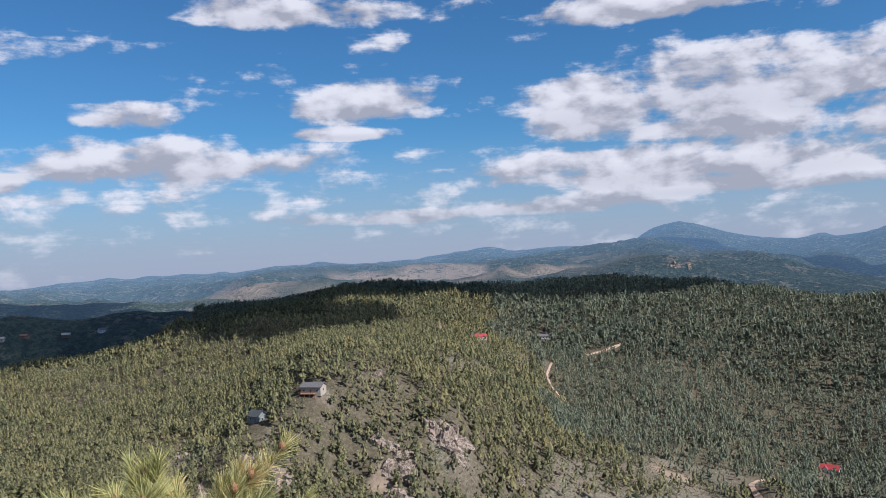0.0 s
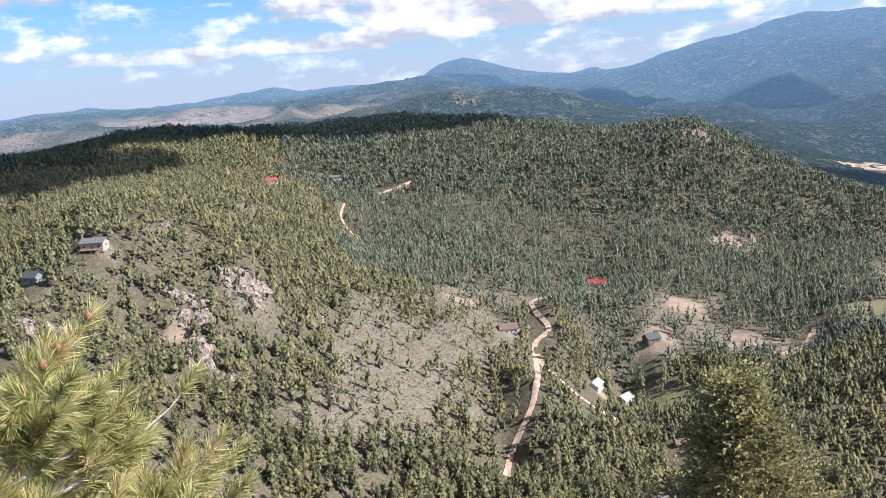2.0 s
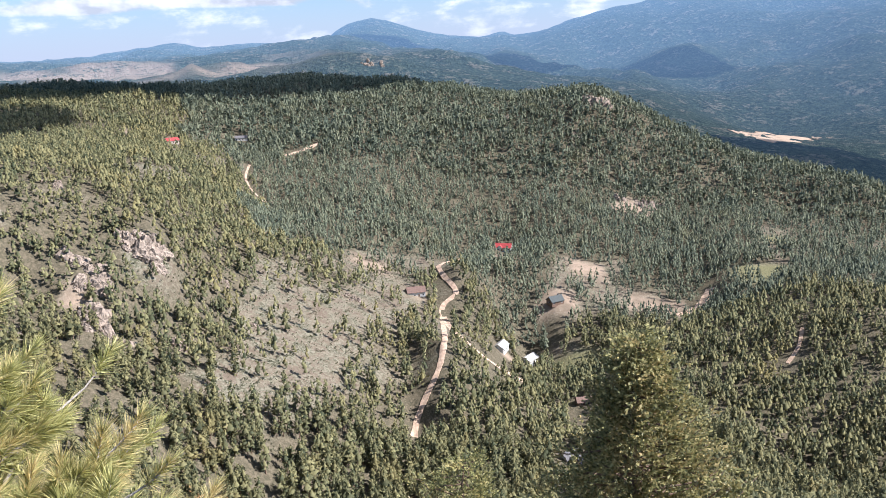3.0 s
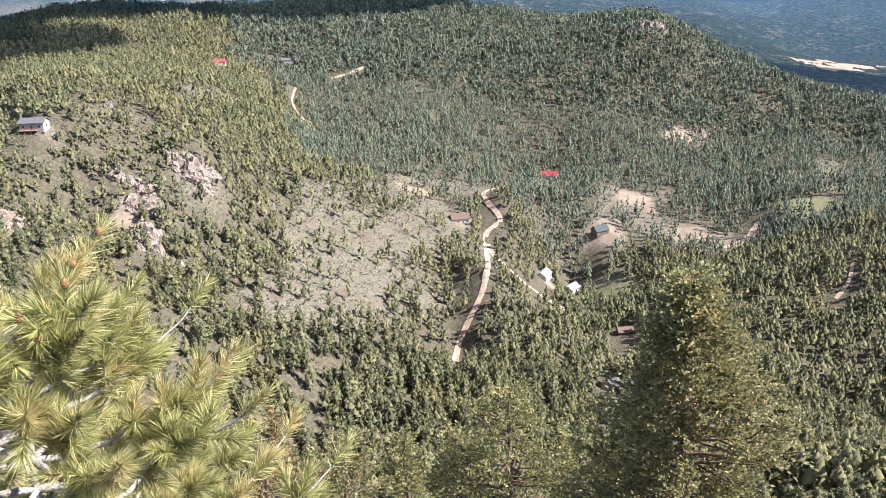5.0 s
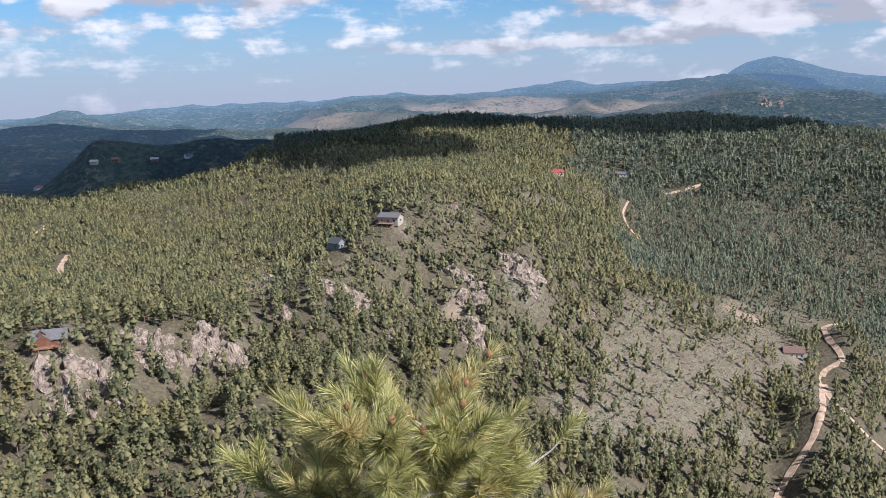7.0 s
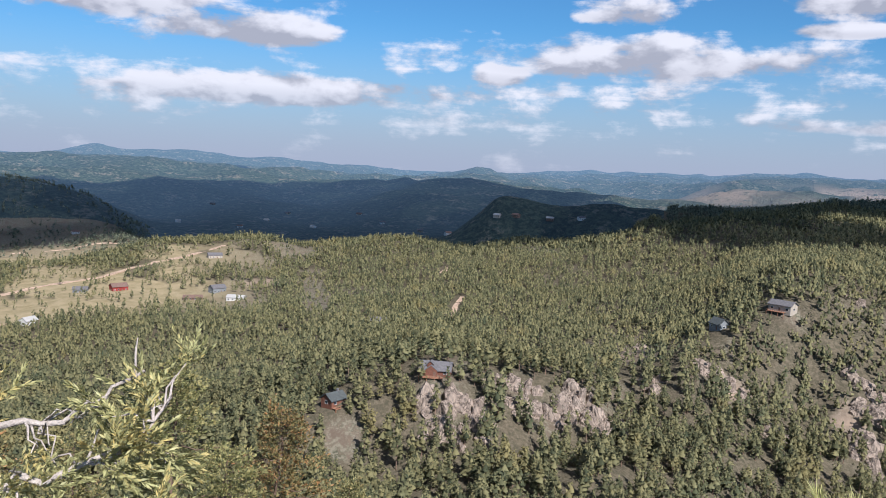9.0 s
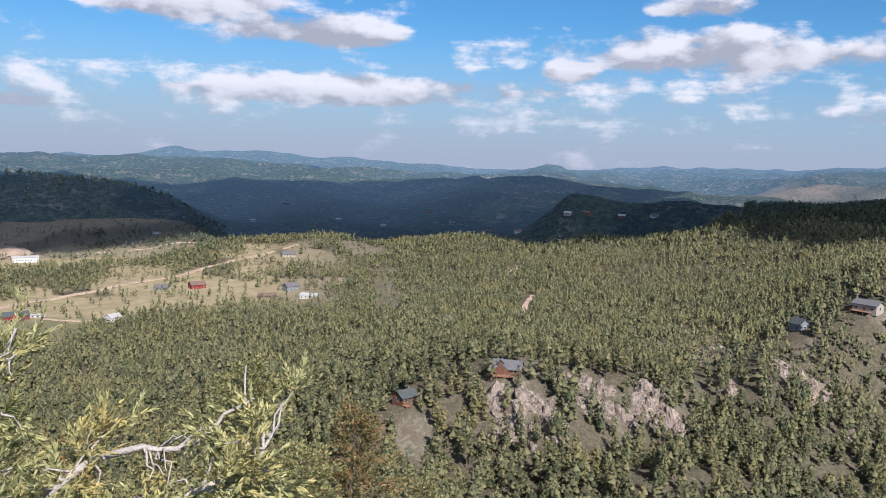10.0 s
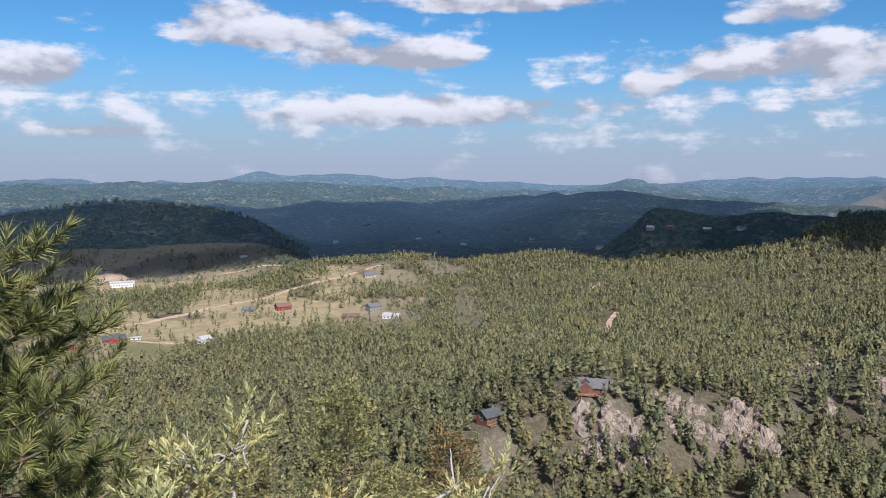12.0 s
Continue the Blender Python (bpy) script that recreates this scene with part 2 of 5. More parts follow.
landform(630, 700, (-36.9, -18.44), (-38.7, -17.40), (-40.5, -15.81), (-43.0, -15.12))  # east valley road
landform(500, 560, (-35.0, -22.49), (-40.8, -21.35), (-45.0, -19.14), (-49.6, -17.58))  # east valley
landform(380, 400, (-41.1, -27.10), (-45.0, -29.01), (-50.5, -27.69))  # east near
for az in (-52, -42, -32, -22, -12):    # the slope below the lookout, east
    landform(200, 200, (az, -36 + (3 if az < -35 else 0)), (az + 5, -36 + (3 if az < -35 else 0)))
landform(110, 110, (-52, -36), (-10, -37))
landform(50, 50, (-52, -37), (-8, -38))
landform(220, 200, (-4, -36), (8, -33), (18, -29), (30, -27), (42, -25), (76, -24))
landform(110, 110, (-5, -37), (20, -33), (40, -28), (76, -27))
landform(50, 50, (-5, -38), (20, -35), (40, -28), (76, -27.5))
landform(20, 20, (-54, -37), (20, -38), (76, -31))
landform(8, 8, (-54, -39), (20, -40), (76, -36))
landform(3, 3, (-54, -41), (20, -43), (76, -42))
landform(1.2, 1.2, (-54, -54), (20, -54), (76, -54))
landform(4950, 4950, (76, -1.5), (40, -1.5), (0, -0.9), (-20, -0.5), (-30, 0.4), (-40, 2.0), (-54, 2.0))
landform(4650, 4650, (-41.1, 2.97), (-47, 3.2), (-54, 3.0))

for d0, d1, way in LINES[:]:            # the long slopes up to the far skylines
    if 4400 < d0 < 4900:
        landform(4080, 4080, *[(a, e - 0.5 - 0.3 * max(0, e)) for a, e in way])


def samples():
    out = []
    for d0, d1, way in LINES:
        n = len(way)
        for i in range(n - 1):
            (a0, e0), (a1, e1) = way[i], way[i + 1]
            k = max(1, round(abs(a1 - a0) / 2.5))
            for j in range(k + (i == n - 2)):
                f = j / k
                g = (i + f) / (n - 1)
                out.append((a0 + (a1 - a0) * f, d0 + (d1 - d0) * g, math.tan(radians(e0 + (e1 - e0) * f))))
    return np.array(out)


EAST, WEST = -54.0, 76.0


def chart(az, r):
    return np.stack([np.asarray(az) / 9.0, 3.2 * np.log(np.asarray(r))], -1)


SPOTS = samples()
KNOTS = chart(SPOTS[:, 0], SPOTS[:, 1])


def kernel(a, b):
    d = ((a[:, None, :] - b[None, :, :]) ** 2).sum(-1)
    return np.sqrt(d + 0.003)


_n = len(KNOTS)
_A = np.zeros((_n + 1, _n + 1))
_A[:_n, :_n] = kernel(KNOTS, KNOTS) - 0.002 * np.eye(_n)
_A[:_n, _n] = _A[_n, :_n] = 1
WEIGHTS = np.linalg.solve(_A, np.r_[SPOTS[:, 2], 0.0])


def slope_ratio(az, r):
    """Height over distance, by the crest and valley lines; between the two ends of the lines it swings round behind the lookout."""
    az, r = np.asarray(az, float), np.asarray(r, float)
    out = np.empty(len(az))
    inside = (az >= EAST) & (az <= WEST)
    ends = {}
    for i in range(0, len(az), 4000):
        s = slice(i, i + 4000)
        q = np.where(inside[s], az[s], WEST)
        out[s] = kernel(chart(q, r[s]), KNOTS) @ WEIGHTS[:-1] + WEIGHTS[-1]
    rest = np.where(~inside)[0]
    for i in range(0, len(rest), 4000):
        k = rest[i:i + 4000]
        e = kernel(chart(np.full(len(k), EAST), r[k]), KNOTS) @ WEIGHTS[:-1] + WEIGHTS[-1]
        f = ((az[k] - WEST) % 360.0) / (360.0 - (WEST - EAST))
        out[k] = out[k] * (1 - f) + e * f
    return out


def lattice(x, y, seed):
    """Smooth value noise on the plane, 0 to 1."""
    xi, yi = np.floor(x).astype(np.int64), np.floor(y).astype(np.int64)
    fx, fy = x - xi, y - yi
    fx, fy = fx * fx * (3 - 2 * fx), fy * fy * (3 - 2 * fy)

    def h(i, j):
        v = (i * 374761393 + j * 668265263 + seed * 974711) & 0xFFFFFFFF
        v = ((v ^ (v >> 13)) * 1274126177) & 0xFFFFFFFF
        return ((v ^ (v >> 16)) & 0xFFFF) / 65535.0
    a = h(xi, yi) * (1 - fx) + h(xi + 1, yi) * fx
    b = h(xi, yi + 1) * (1 - fx) + h(xi + 1, yi + 1) * fx
    return a * (1 - fy) + b * fy


def fbm(x, y, size, octaves=4, seed=1):
    x, y = np.asarray(x, float), np.asarray(y, float)
    total, amp, norm = 0.0, 1.0, 0.0
    for k in range(octaves):
        total = total + amp * lattice(x / size * 2 ** k + 17.3 * k, y / size * 2 ** k - 9.1 * k, seed + k)
        norm += amp
        amp *= 0.5
    return total / norm


def polar(x, y):
    return np.degrees(np.arctan2(-np.asarray(x), np.asarray(y))), np.hypot(x, y)


def terrain(x, y):
    """Ground height."""
    x, y = np.asarray(x, float), np.asarray(y, float)
    az, r = polar(x, y)
    z = slope_ratio(az, np.maximum(r, 0.5)) * np.maximum(r, 0.5)
    grow = np.clip((r - 60) / 300, 0, 1)
    far = np.clip((r - 1450) / 900, 0, 1) * (1 - np.clip((r - 4000) / 500, 0, 1))
    z = z + far * (0.35 - 1.6 * np.abs(fbm(x, y, 560, 5, 31) - 0.5)) * 135
    z = z + grow * ((fbm(x, y, 70, 4, 5) - 0.5) * np.clip(r * 0.012, 0, 14) + (fbm(x, y, 260, 5, 11) - 0.5) * np.clip((r - 1300) * 0.03, 0, 34) * (1 - 0.75 * np.clip((r - 2800) / 1200, 0, 1)))
    z = z + np.clip(r / 10, 0, 1) * (fbm(x, y, 6, 3, 3) - 0.5) * 0.6
    return np.where(r < 1.0, -1.68, z)


def spot(az, d):
    p = bearing(az, 0, d)
    return Vector((p.x, p.y, float(terrain([p.x], [p.y])[0])))


def mesh_from(name, verts, faces, corners=3):
    me = bpy.data.meshes.new(name)
    verts, faces = np.asarray(verts, np.float32), np.asarray(faces, np.int32)
    me.vertices.add(len(verts))
    me.vertices.foreach_set("co", verts.ravel())
    me.loops.add(faces.size)
    me.loops.foreach_set("vertex_index", faces.ravel())
    me.polygons.add(len(faces))
    me.polygons.foreach_set("loop_start", np.arange(0, faces.size, corners, dtype=np.int32))
    me.update(calc_edges=True)
    return me


# thin or open woods: azimuth, elevation, half width, half height in degrees, how bare
OPEN_EAST = (
    (-12.5, -19.9, 7.9, 4.1, 0.95), (-5.8, -21.4, 5.3, 2.3, 0.60), (-11.2, -15.8, 6.1, 1.7, 0.55), (-2.9, -15.7, 4.6, 3.0, 0.40), (2.9, -14.8, 2.5, 2.3, 0.50),
    (-1.7, -7.4, 4.0, 1.3, 0.60), (-5.8, -7.6, 2.3, 0.9, 0.50), (-16.2, -14.7, 3.7, 0.6, 0.70), (-31.1, -15.8, 2.7, 0.9, 0.80), (-35.0, -17.6, 2.6, 0.8, 0.60),
    (-42.2, -15.3, 1.2, 0.5, 0.95), (-42.5, -13.8, 0.9, 1.1, 0.50), (-33.8, -11.4, 2.2, 0.8, 0.50), (-31.0, -5.0, 1.7, 1.5, 0.35), (-30.6, -22.1, 2.4, 0.5, 0.90),
    (-40.6, -19.8, 1.4, 0.3, 0.60), (1.6, -23.9, 4.2, 1.9, 0.35), (3.8, -8.8, 2.0, 1.1, 0.30),
)
OPEN_RIDGE = (
    (31.6, -17.0, 2.3, 3.0, 0.45), (21.6, -16.9, 3.2, 2.6, 0.45), (26.9, -15.5, 1.6, 1.5, 0.50), (12.4, -14.0, 2.4, 1.3, 0.60), (18.1, -13.6, 2.4, 1.1, 0.45),
    (2.5, -16.9, 2.3, 2.3, 0.50), (0.3, -12.4, 1.7, 1.1, 0.60), (42.9, -6.1, 1.9, 0.9, 0.75), (41.5, -8.9, 1.3, 0.6, 0.70), (39.8, -19.6, 1.4, 1.5, 0.80),
    (8.2, -8.9, 1.6, 0.5, 0.90), (13.0, -11.3, 1.0, 0.5, 0.70), (-1.4, -7.3, 3.2, 1.5, 0.50),
)
OPEN_MEADOW = (
    (61.4, -10.7, 4.8, 0.9, 0.90), (51.6, -9.8, 5.5, 1.1, 0.80), (47.6, -7.3, 4.4, 0.9, 0.80), (42.5, -6.9, 2.4, 0.8, 0.60), (56.5, -8.6, 3.4, 0.8, 0.80),
    (63.4, -7.2, 5.0, 0.8, 0.95), (63.9, -11.8, 2.5, 1.1, 0.80), (41.2, -10.0, 1.2, 0.8, 0.70), (35.8, -5.8, 1.0, 0.3, 0.60), (26.3, -5.8, 1.8, 0.3, 0.60),
    (18.6, -12.3, 2.9, 1.1, 0.50),
)


def density(x, y):
    """How much of the ground is forest, 0 to 1."""
    x, y = np.asarray(x, float), np.asarray(y, float)
    az, r = polar(x, y)
    el = np.degrees(np.arctan2(terrain(x, y), r))
    d = 1.08 + 1.25 * (fbm(x, y, 38, 3, 21) - 0.5) + 0.7 * (fbm(x, y, 150, 2, 23) - 0.5)
    az2, el2 = az + 3.4 * (fbm(x, y, 55, 3, 91) - 0.5), el + 2.4 * (fbm(x, y, 55, 3, 92) - 0.5)
    grain = 0.6 + 0.8 * fbm(x, y, 24, 2, 77)
    bare = np.zeros(len(x))
    for a, e, da, de, depth in OPEN_EAST + OPEN_RIDGE + OPEN_MEADOW:
        bare = np.maximum(bare, depth * np.exp(-((az2 - a) / da / 1.1) ** 4 - ((el2 - e) / de / 1.1) ** 4))
    d = d - 1.1 * bare * grain

    def patch(a, da, m, dm, depth):
        return depth * np.exp(-(((az - a) / da) ** 4) - ((r - m) / dm) ** 4)
    d = d - patch(64, 13, 1180, 85, 1.0) - patch(64, 14, 1480, 190, 0.78) - patch(60, 15, 800, 130, 0.3) * grain
    return np.clip(d, 0.05, 1)


def site(az, el, near=150.0, far=5000.0):
    """The nearest place of the ground, beyond near, that the lookout sees at that azimuth and elevation."""
    r = np.exp(np.linspace(math.log(near), math.log(far), 700))
    p = bearing(az, 0)
    z = terrain(p.x * r, p.y * r)
    hit = np.where(z / r >= math.tan(radians(el)))[0]
    k = hit[0] if len(hit) else int(np.argmax(z / r))
    return Vector((p.x * r[k], p.y * r[k], z[k]))


def shown(x, y, over=15.0):
    """Which places of the plan are not hidden behind nearer hills, give or take so many metres."""
    az, r = polar(x, y)
    rr = np.exp(np.linspace(math.log(250), math.log(2000), 110))
    aa = np.arange(-60.0, 86.0, 1.0)
    A, D = np.meshgrid(np.radians(aa), rr, indexing="ij")
    t = (terrain((-np.sin(A) * D).ravel(), (np.cos(A) * D).ravel()).reshape(A.shape)) / D
    top = np.maximum.accumulate(t, axis=1)
    i = np.clip(np.round(az + 60).astype(int), 0, len(aa) - 1)
    j = np.clip(np.searchsorted(rr, r * 0.97) - 1, 0, len(rr) - 1)
    return (terrain(x, y) + over) / r > top[i, j]

# ---- materials ----
def material(name):
    m = bpy.data.materials.new(name)
    m.use_nodes = True
    return m, Nodes(m.node_tree)


def finish(n, color, rough=0.9, bump=None, strength=0.4, distance=0.1, metal=0.0, spec=0.2, sheer=0.0):
    ins = {"Base Color": (*color, 1.0) if isinstance(color, tuple) else color, "Roughness": rough, "Metallic": metal,
           "Specular IOR Level": spec}
    if bump is not None:
        ins["Normal"] = n.node("ShaderNodeBump", {"Height": bump, "Strength": strength, "Distance": distance}).outputs[0]
    bsdf = n.node("ShaderNodeBsdfPrincipled", ins).outputs[0]
    if sheer:
        tr = n.node("ShaderNodeBsdfTranslucent", {0: ins["Base Color"]}).outputs[0]
        bsdf = n.node("ShaderNodeMixShader", (sheer, bsdf, tr)).outputs[0]
    n.node("ShaderNodeOutputMaterial", (bsdf,))


def plain(name, color, rough=0.8, scale=2.0, vary=0.25, metal=0.0, bump=0.15, spec=0.3):
    """A surface with stains and grain at two scales."""
    m, n = material(name)
    at = n.node("ShaderNodeTexCoord").outputs["Object"]
    f = n.math("ADD", n.math("MULTIPLY", n.noise(at, scale, 5), 0.6), n.math("MULTIPLY", n.noise(at, scale * 9, 3), 0.4))
    dark = tuple(c * (1 - vary) for c in color)
    light = tuple(min(1, c * (1 + vary)) for c in color)
    finish(n, n.mix(n.ramp(f, 0.3, 0.7), dark, light), rough, f, bump, 0.05, metal, spec)
    return m


def ground_material():
    m, n = material("ground")
    at = n.node("ShaderNodeTexCoord").outputs["Object"]
    wood = n.named("forest")
    mead = n.named("meadow")
    mid, fine = n.noise(at, 0.09, 6, 0.65), n.noise(at, 0.55, 6, 0.75)
    soil = n.mix(n.ramp(mid, 0.35, 0.65), (0.135, 0.105, 0.08), (0.245, 0.19, 0.145))
    sage = n.mix(n.ramp(fine, 0.45, 0.56), (0.065, 0.07, 0.045), (0.205, 0.19, 0.145))
    base = n.mix(n.ramp(n.math("ADD", n.math("MULTIPLY", fine, 0.5), n.math("MULTIPLY", mid, 0.5)), 0.42, 0.56), soil, sage)
    grass = n.mix(n.ramp(mid, 0.3, 0.7), (0.27, 0.225, 0.125), (0.38, 0.31, 0.19))
    base = n.mix(mead, base, grass)
    base = n.mix(n.named("soil"), base, n.mix(n.ramp(mid, 0.35, 0.65), (0.21, 0.165, 0.125), (0.32, 0.245, 0.185)))
    base = n.mix(n.named("lawn"), base, n.mix(n.ramp(fine, 0.3, 0.7), (0.13, 0.13, 0.065), (0.22, 0.205, 0.115)))
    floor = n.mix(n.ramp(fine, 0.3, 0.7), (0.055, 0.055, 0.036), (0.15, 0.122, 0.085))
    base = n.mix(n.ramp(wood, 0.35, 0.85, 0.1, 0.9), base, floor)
    finish(n, base, 0.95, n.math("ADD", fine, n.math("MULTIPLY", mid, 3.0)), 0.5, 0.6, 0.0, 0.05)
    return m


def distance_material():
    """The ranges on the horizon: woods and grass, with distance haze painted on as blue emission."""
    m, n = material("hazed_ranges")
    at = n.node("ShaderNodeTexCoord").outputs["Object"]
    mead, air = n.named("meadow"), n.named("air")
    big, mid, fine = n.noise(at, 0.004, 4), n.noise(at, 0.02, 6, 0.7), n.noise(at, 0.09, 5, 0.75)
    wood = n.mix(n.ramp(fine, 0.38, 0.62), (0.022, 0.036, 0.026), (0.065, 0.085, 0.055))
    bare = n.mix(n.ramp(mid, 0.4, 0.6), (0.21, 0.17, 0.125), (0.30, 0.24, 0.18))
    gap = n.ramp(n.math("ADD", n.math("MULTIPLY", mid, 0.6), n.math("MULTIPLY", fine, 0.5)), 0.57, 0.66, 0.0, 0.42)
    base = n.mix(gap, wood, bare)
    base = n.mix(mead, base, n.mix(n.ramp(n.math("ADD", n.math("MULTIPLY", mid, 0.5), n.math("MULTIPLY", fine, 0.5)), 0.5, 0.6), (0.31, 0.24, 0.175), wood))
    # haze painted in: blue emission by distance, and a slight blue shift of the base
    haze_glow = n.node("ShaderNodeEmission", {0: (0.108, 0.19, 0.315, 1.0), 1: n.math("MULTIPLY", air, 0.8)}).outputs[0]
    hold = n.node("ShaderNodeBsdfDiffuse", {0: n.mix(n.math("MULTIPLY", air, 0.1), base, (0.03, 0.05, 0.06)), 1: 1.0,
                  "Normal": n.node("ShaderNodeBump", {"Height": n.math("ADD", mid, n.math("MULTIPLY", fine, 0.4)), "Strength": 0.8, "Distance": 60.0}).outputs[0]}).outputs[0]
    n.node("ShaderNodeOutputMaterial", (n.node("ShaderNodeAddShader", (hold, haze_glow)).outputs[0],))
    return m


def foliage_material(name, dark, light, sheer=0.45):
    m, n = material(name)
    at = n.node("ShaderNodeTexCoord").outputs["Object"]
    island = n.node("ShaderNodeNewGeometry").outputs["Random Per Island"]
    f = n.math("ADD", n.math("MULTIPLY", island, 0.6), n.math("MULTIPLY", n.noise(at, 0.12, 3), 0.6))
    c = n.mix(n.ramp(f, 0.2, 0.95), dark, light)
    cool = tuple(v * k for v, k in zip(light, (0.50, 0.68, 0.85)))
    c = n.mix(n.ramp(n.noise(at, 0.02, 4, 0.6), 0.42, 0.66, 0.0, 0.22), c, cool)
    warm = tuple(v * k for v, k in zip(light, (1.1, 0.98, 0.85)))
    c = n.mix(n.ramp(n.noise(at, 0.035, 3, 0.6), 0.56, 0.72, 0.0, 0.6), c, warm)
    finish(n, c, 0.75, None, sheer=sheer, spec=0.15)
    return m


DISTANCE = distance_material()
GROUND = ground_material()
FOLIAGE = foliage_material("conifer_foliage", (0.046, 0.055, 0.030), (0.240, 0.222, 0.108), 0.2)
# bluer, cooler foliage for farther trees; distance haze is put into the colour
HAZED_FOLIAGE = foliage_material("hazed_blue_foliage", (0.046, 0.060, 0.044), (0.205, 0.220, 0.145), 0.22)
SAGE = foliage_material("sagebrush", (0.060, 0.066, 0.036), (0.17, 0.165, 0.105))
BARK = plain("bark", (0.16, 0.11, 0.08), 0.95, 3.0, 0.4)



def rock_material():
    """Pinkish grey granite with dark fissures and lichen."""
    m, n = material("granite")
    at = n.node("ShaderNodeTexCoord").outputs["Object"]
    tall = n.vec("MULTIPLY", at, (1.0, 1.0, 0.45))
    big, fine = n.noise(at, 1.3, 5, 0.6), n.noise(tall, 5.0, 6, 0.7)
    c = n.mix(n.ramp(big, 0.38, 0.62), (0.28, 0.225, 0.18), (0.42, 0.335, 0.27))
    c = n.mix(n.ramp(n.noise(at, 2.6, 4), 0.55, 0.7, 0.0, 0.7), c, (0.20, 0.185, 0.145))
    crack = n.math("ABSOLUTE", n.math("SUBTRACT", n.noise(tall, 2.2, 5, 0.6, 0.6), 0.5))
    c = n.mix(n.ramp(crack, 0.0, 0.05, 0.8, 0.0), c, (0.055, 0.045, 0.04))
    c = n.mix(n.ramp(fine, 0.35, 0.65, 0.45, 0.0), c, (0.11, 0.095, 0.085))
    finish(n, c, 0.95, n.math("ADD", fine, n.ramp(crack, 0.0, 0.08)), 0.9, 0.12, spec=0.08)
    return m


ROCK = rock_material()
DIRT = plain("dirt_road", (0.43, 0.315, 0.235), 0.97, 0.35, 0.4, spec=0.05)
SAND = plain("gravel_pit", (0.33, 0.25, 0.19), 0.97, 0.05, 0.25, spec=0.05)
WHITE = plain("white_paint", (0.58, 0.57, 0.54), 0.7, 1.0, 0.1)
CREAM = plain("cream_siding", (0.38, 0.33, 0.27), 0.75, 1.0, 0.12)
LOG = plain("log_wall", (0.17, 0.075, 0.05), 0.7, 1.5, 0.3)
BARN = plain("red_siding", (0.26, 0.035, 0.03), 0.7, 1.2, 0.2)
BLUEGREY = plain("blue_grey_siding", (0.20, 0.215, 0.225), 0.75, 1.0, 0.15)
BROWN = plain("brown_siding", (0.17, 0.11, 0.08), 0.8, 1.0, 0.2)
SHINGLE = plain("grey_shingles", (0.135, 0.13, 0.135), 0.85, 1.2, 0.25)
DARKROOF = plain("dark_shingles", (0.075, 0.085, 0.085), 0.85, 1.2, 0.25)
REDROOF = plain("red_metal_roof", (0.36, 0.06, 0.06), 0.5, 0.8, 0.15)
BROWNROOF = plain("brown_roof", (0.17, 0.11, 0.09), 0.85, 1.0, 0.2)
PALEROOF = plain("pale_metal_roof", (0.40, 0.39, 0.37), 0.45, 0.8, 0.1)
DECK = plain("deck_timber", (0.30, 0.15, 0.09), 0.8, 1.5, 0.3)
GLASS = plain("window_glass", (0.03, 0.04, 0.05), 0.08, 0.5, 0.2, bump=0.0, spec=0.7)


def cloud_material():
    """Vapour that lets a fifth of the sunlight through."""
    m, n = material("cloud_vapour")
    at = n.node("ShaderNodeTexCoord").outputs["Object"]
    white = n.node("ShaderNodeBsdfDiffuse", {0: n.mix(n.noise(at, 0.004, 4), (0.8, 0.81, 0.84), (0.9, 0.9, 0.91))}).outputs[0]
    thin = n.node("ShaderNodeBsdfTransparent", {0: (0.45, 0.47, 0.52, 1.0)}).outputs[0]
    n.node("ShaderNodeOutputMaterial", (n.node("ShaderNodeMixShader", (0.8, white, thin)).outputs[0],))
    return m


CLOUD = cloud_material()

# ---- ground ----
# bare yards and lawns: kind, azimuth, elevation, nearest distance, radius
PATCHES = (
    ("soil", -28.5, -17.8, 480, 17), ("soil", -30.6, -15.7, 480, 18), ("soil", -24.6, -14.6, 480, 18), ("soil", -35.4, -18.1, 480, 22),
    ("soil", -30.6, -29.2, 300, 9), ("soil", -24.8, -21.6, 420, 9),
    ("soil", -33.7, -11.4, 600, 20), ("soil", -15.0, -14.9, 450, 16), ("soil", 18.8, -12.7, 330, 13),
    ("soil", 0.5, -4.6, 700, 14), ("soil", 44.3, -8.9, 600, 20), ("soil", -18.4, -17.4, 450, 9), ("soil", 5.0, -15.0, 300, 9), ("soil", 12.0, -14.2, 300, 10),
    ("lawn", -29.6, -22.0, 420, 20), ("lawn", -42.3, -15.4, 500, 26), ("lawn", -43.0, -13.2, 600, 16), ("lawn", 63.0, -11.6, 560, 30), ("lawn", 70.0, -9.3, 700, 80),
)


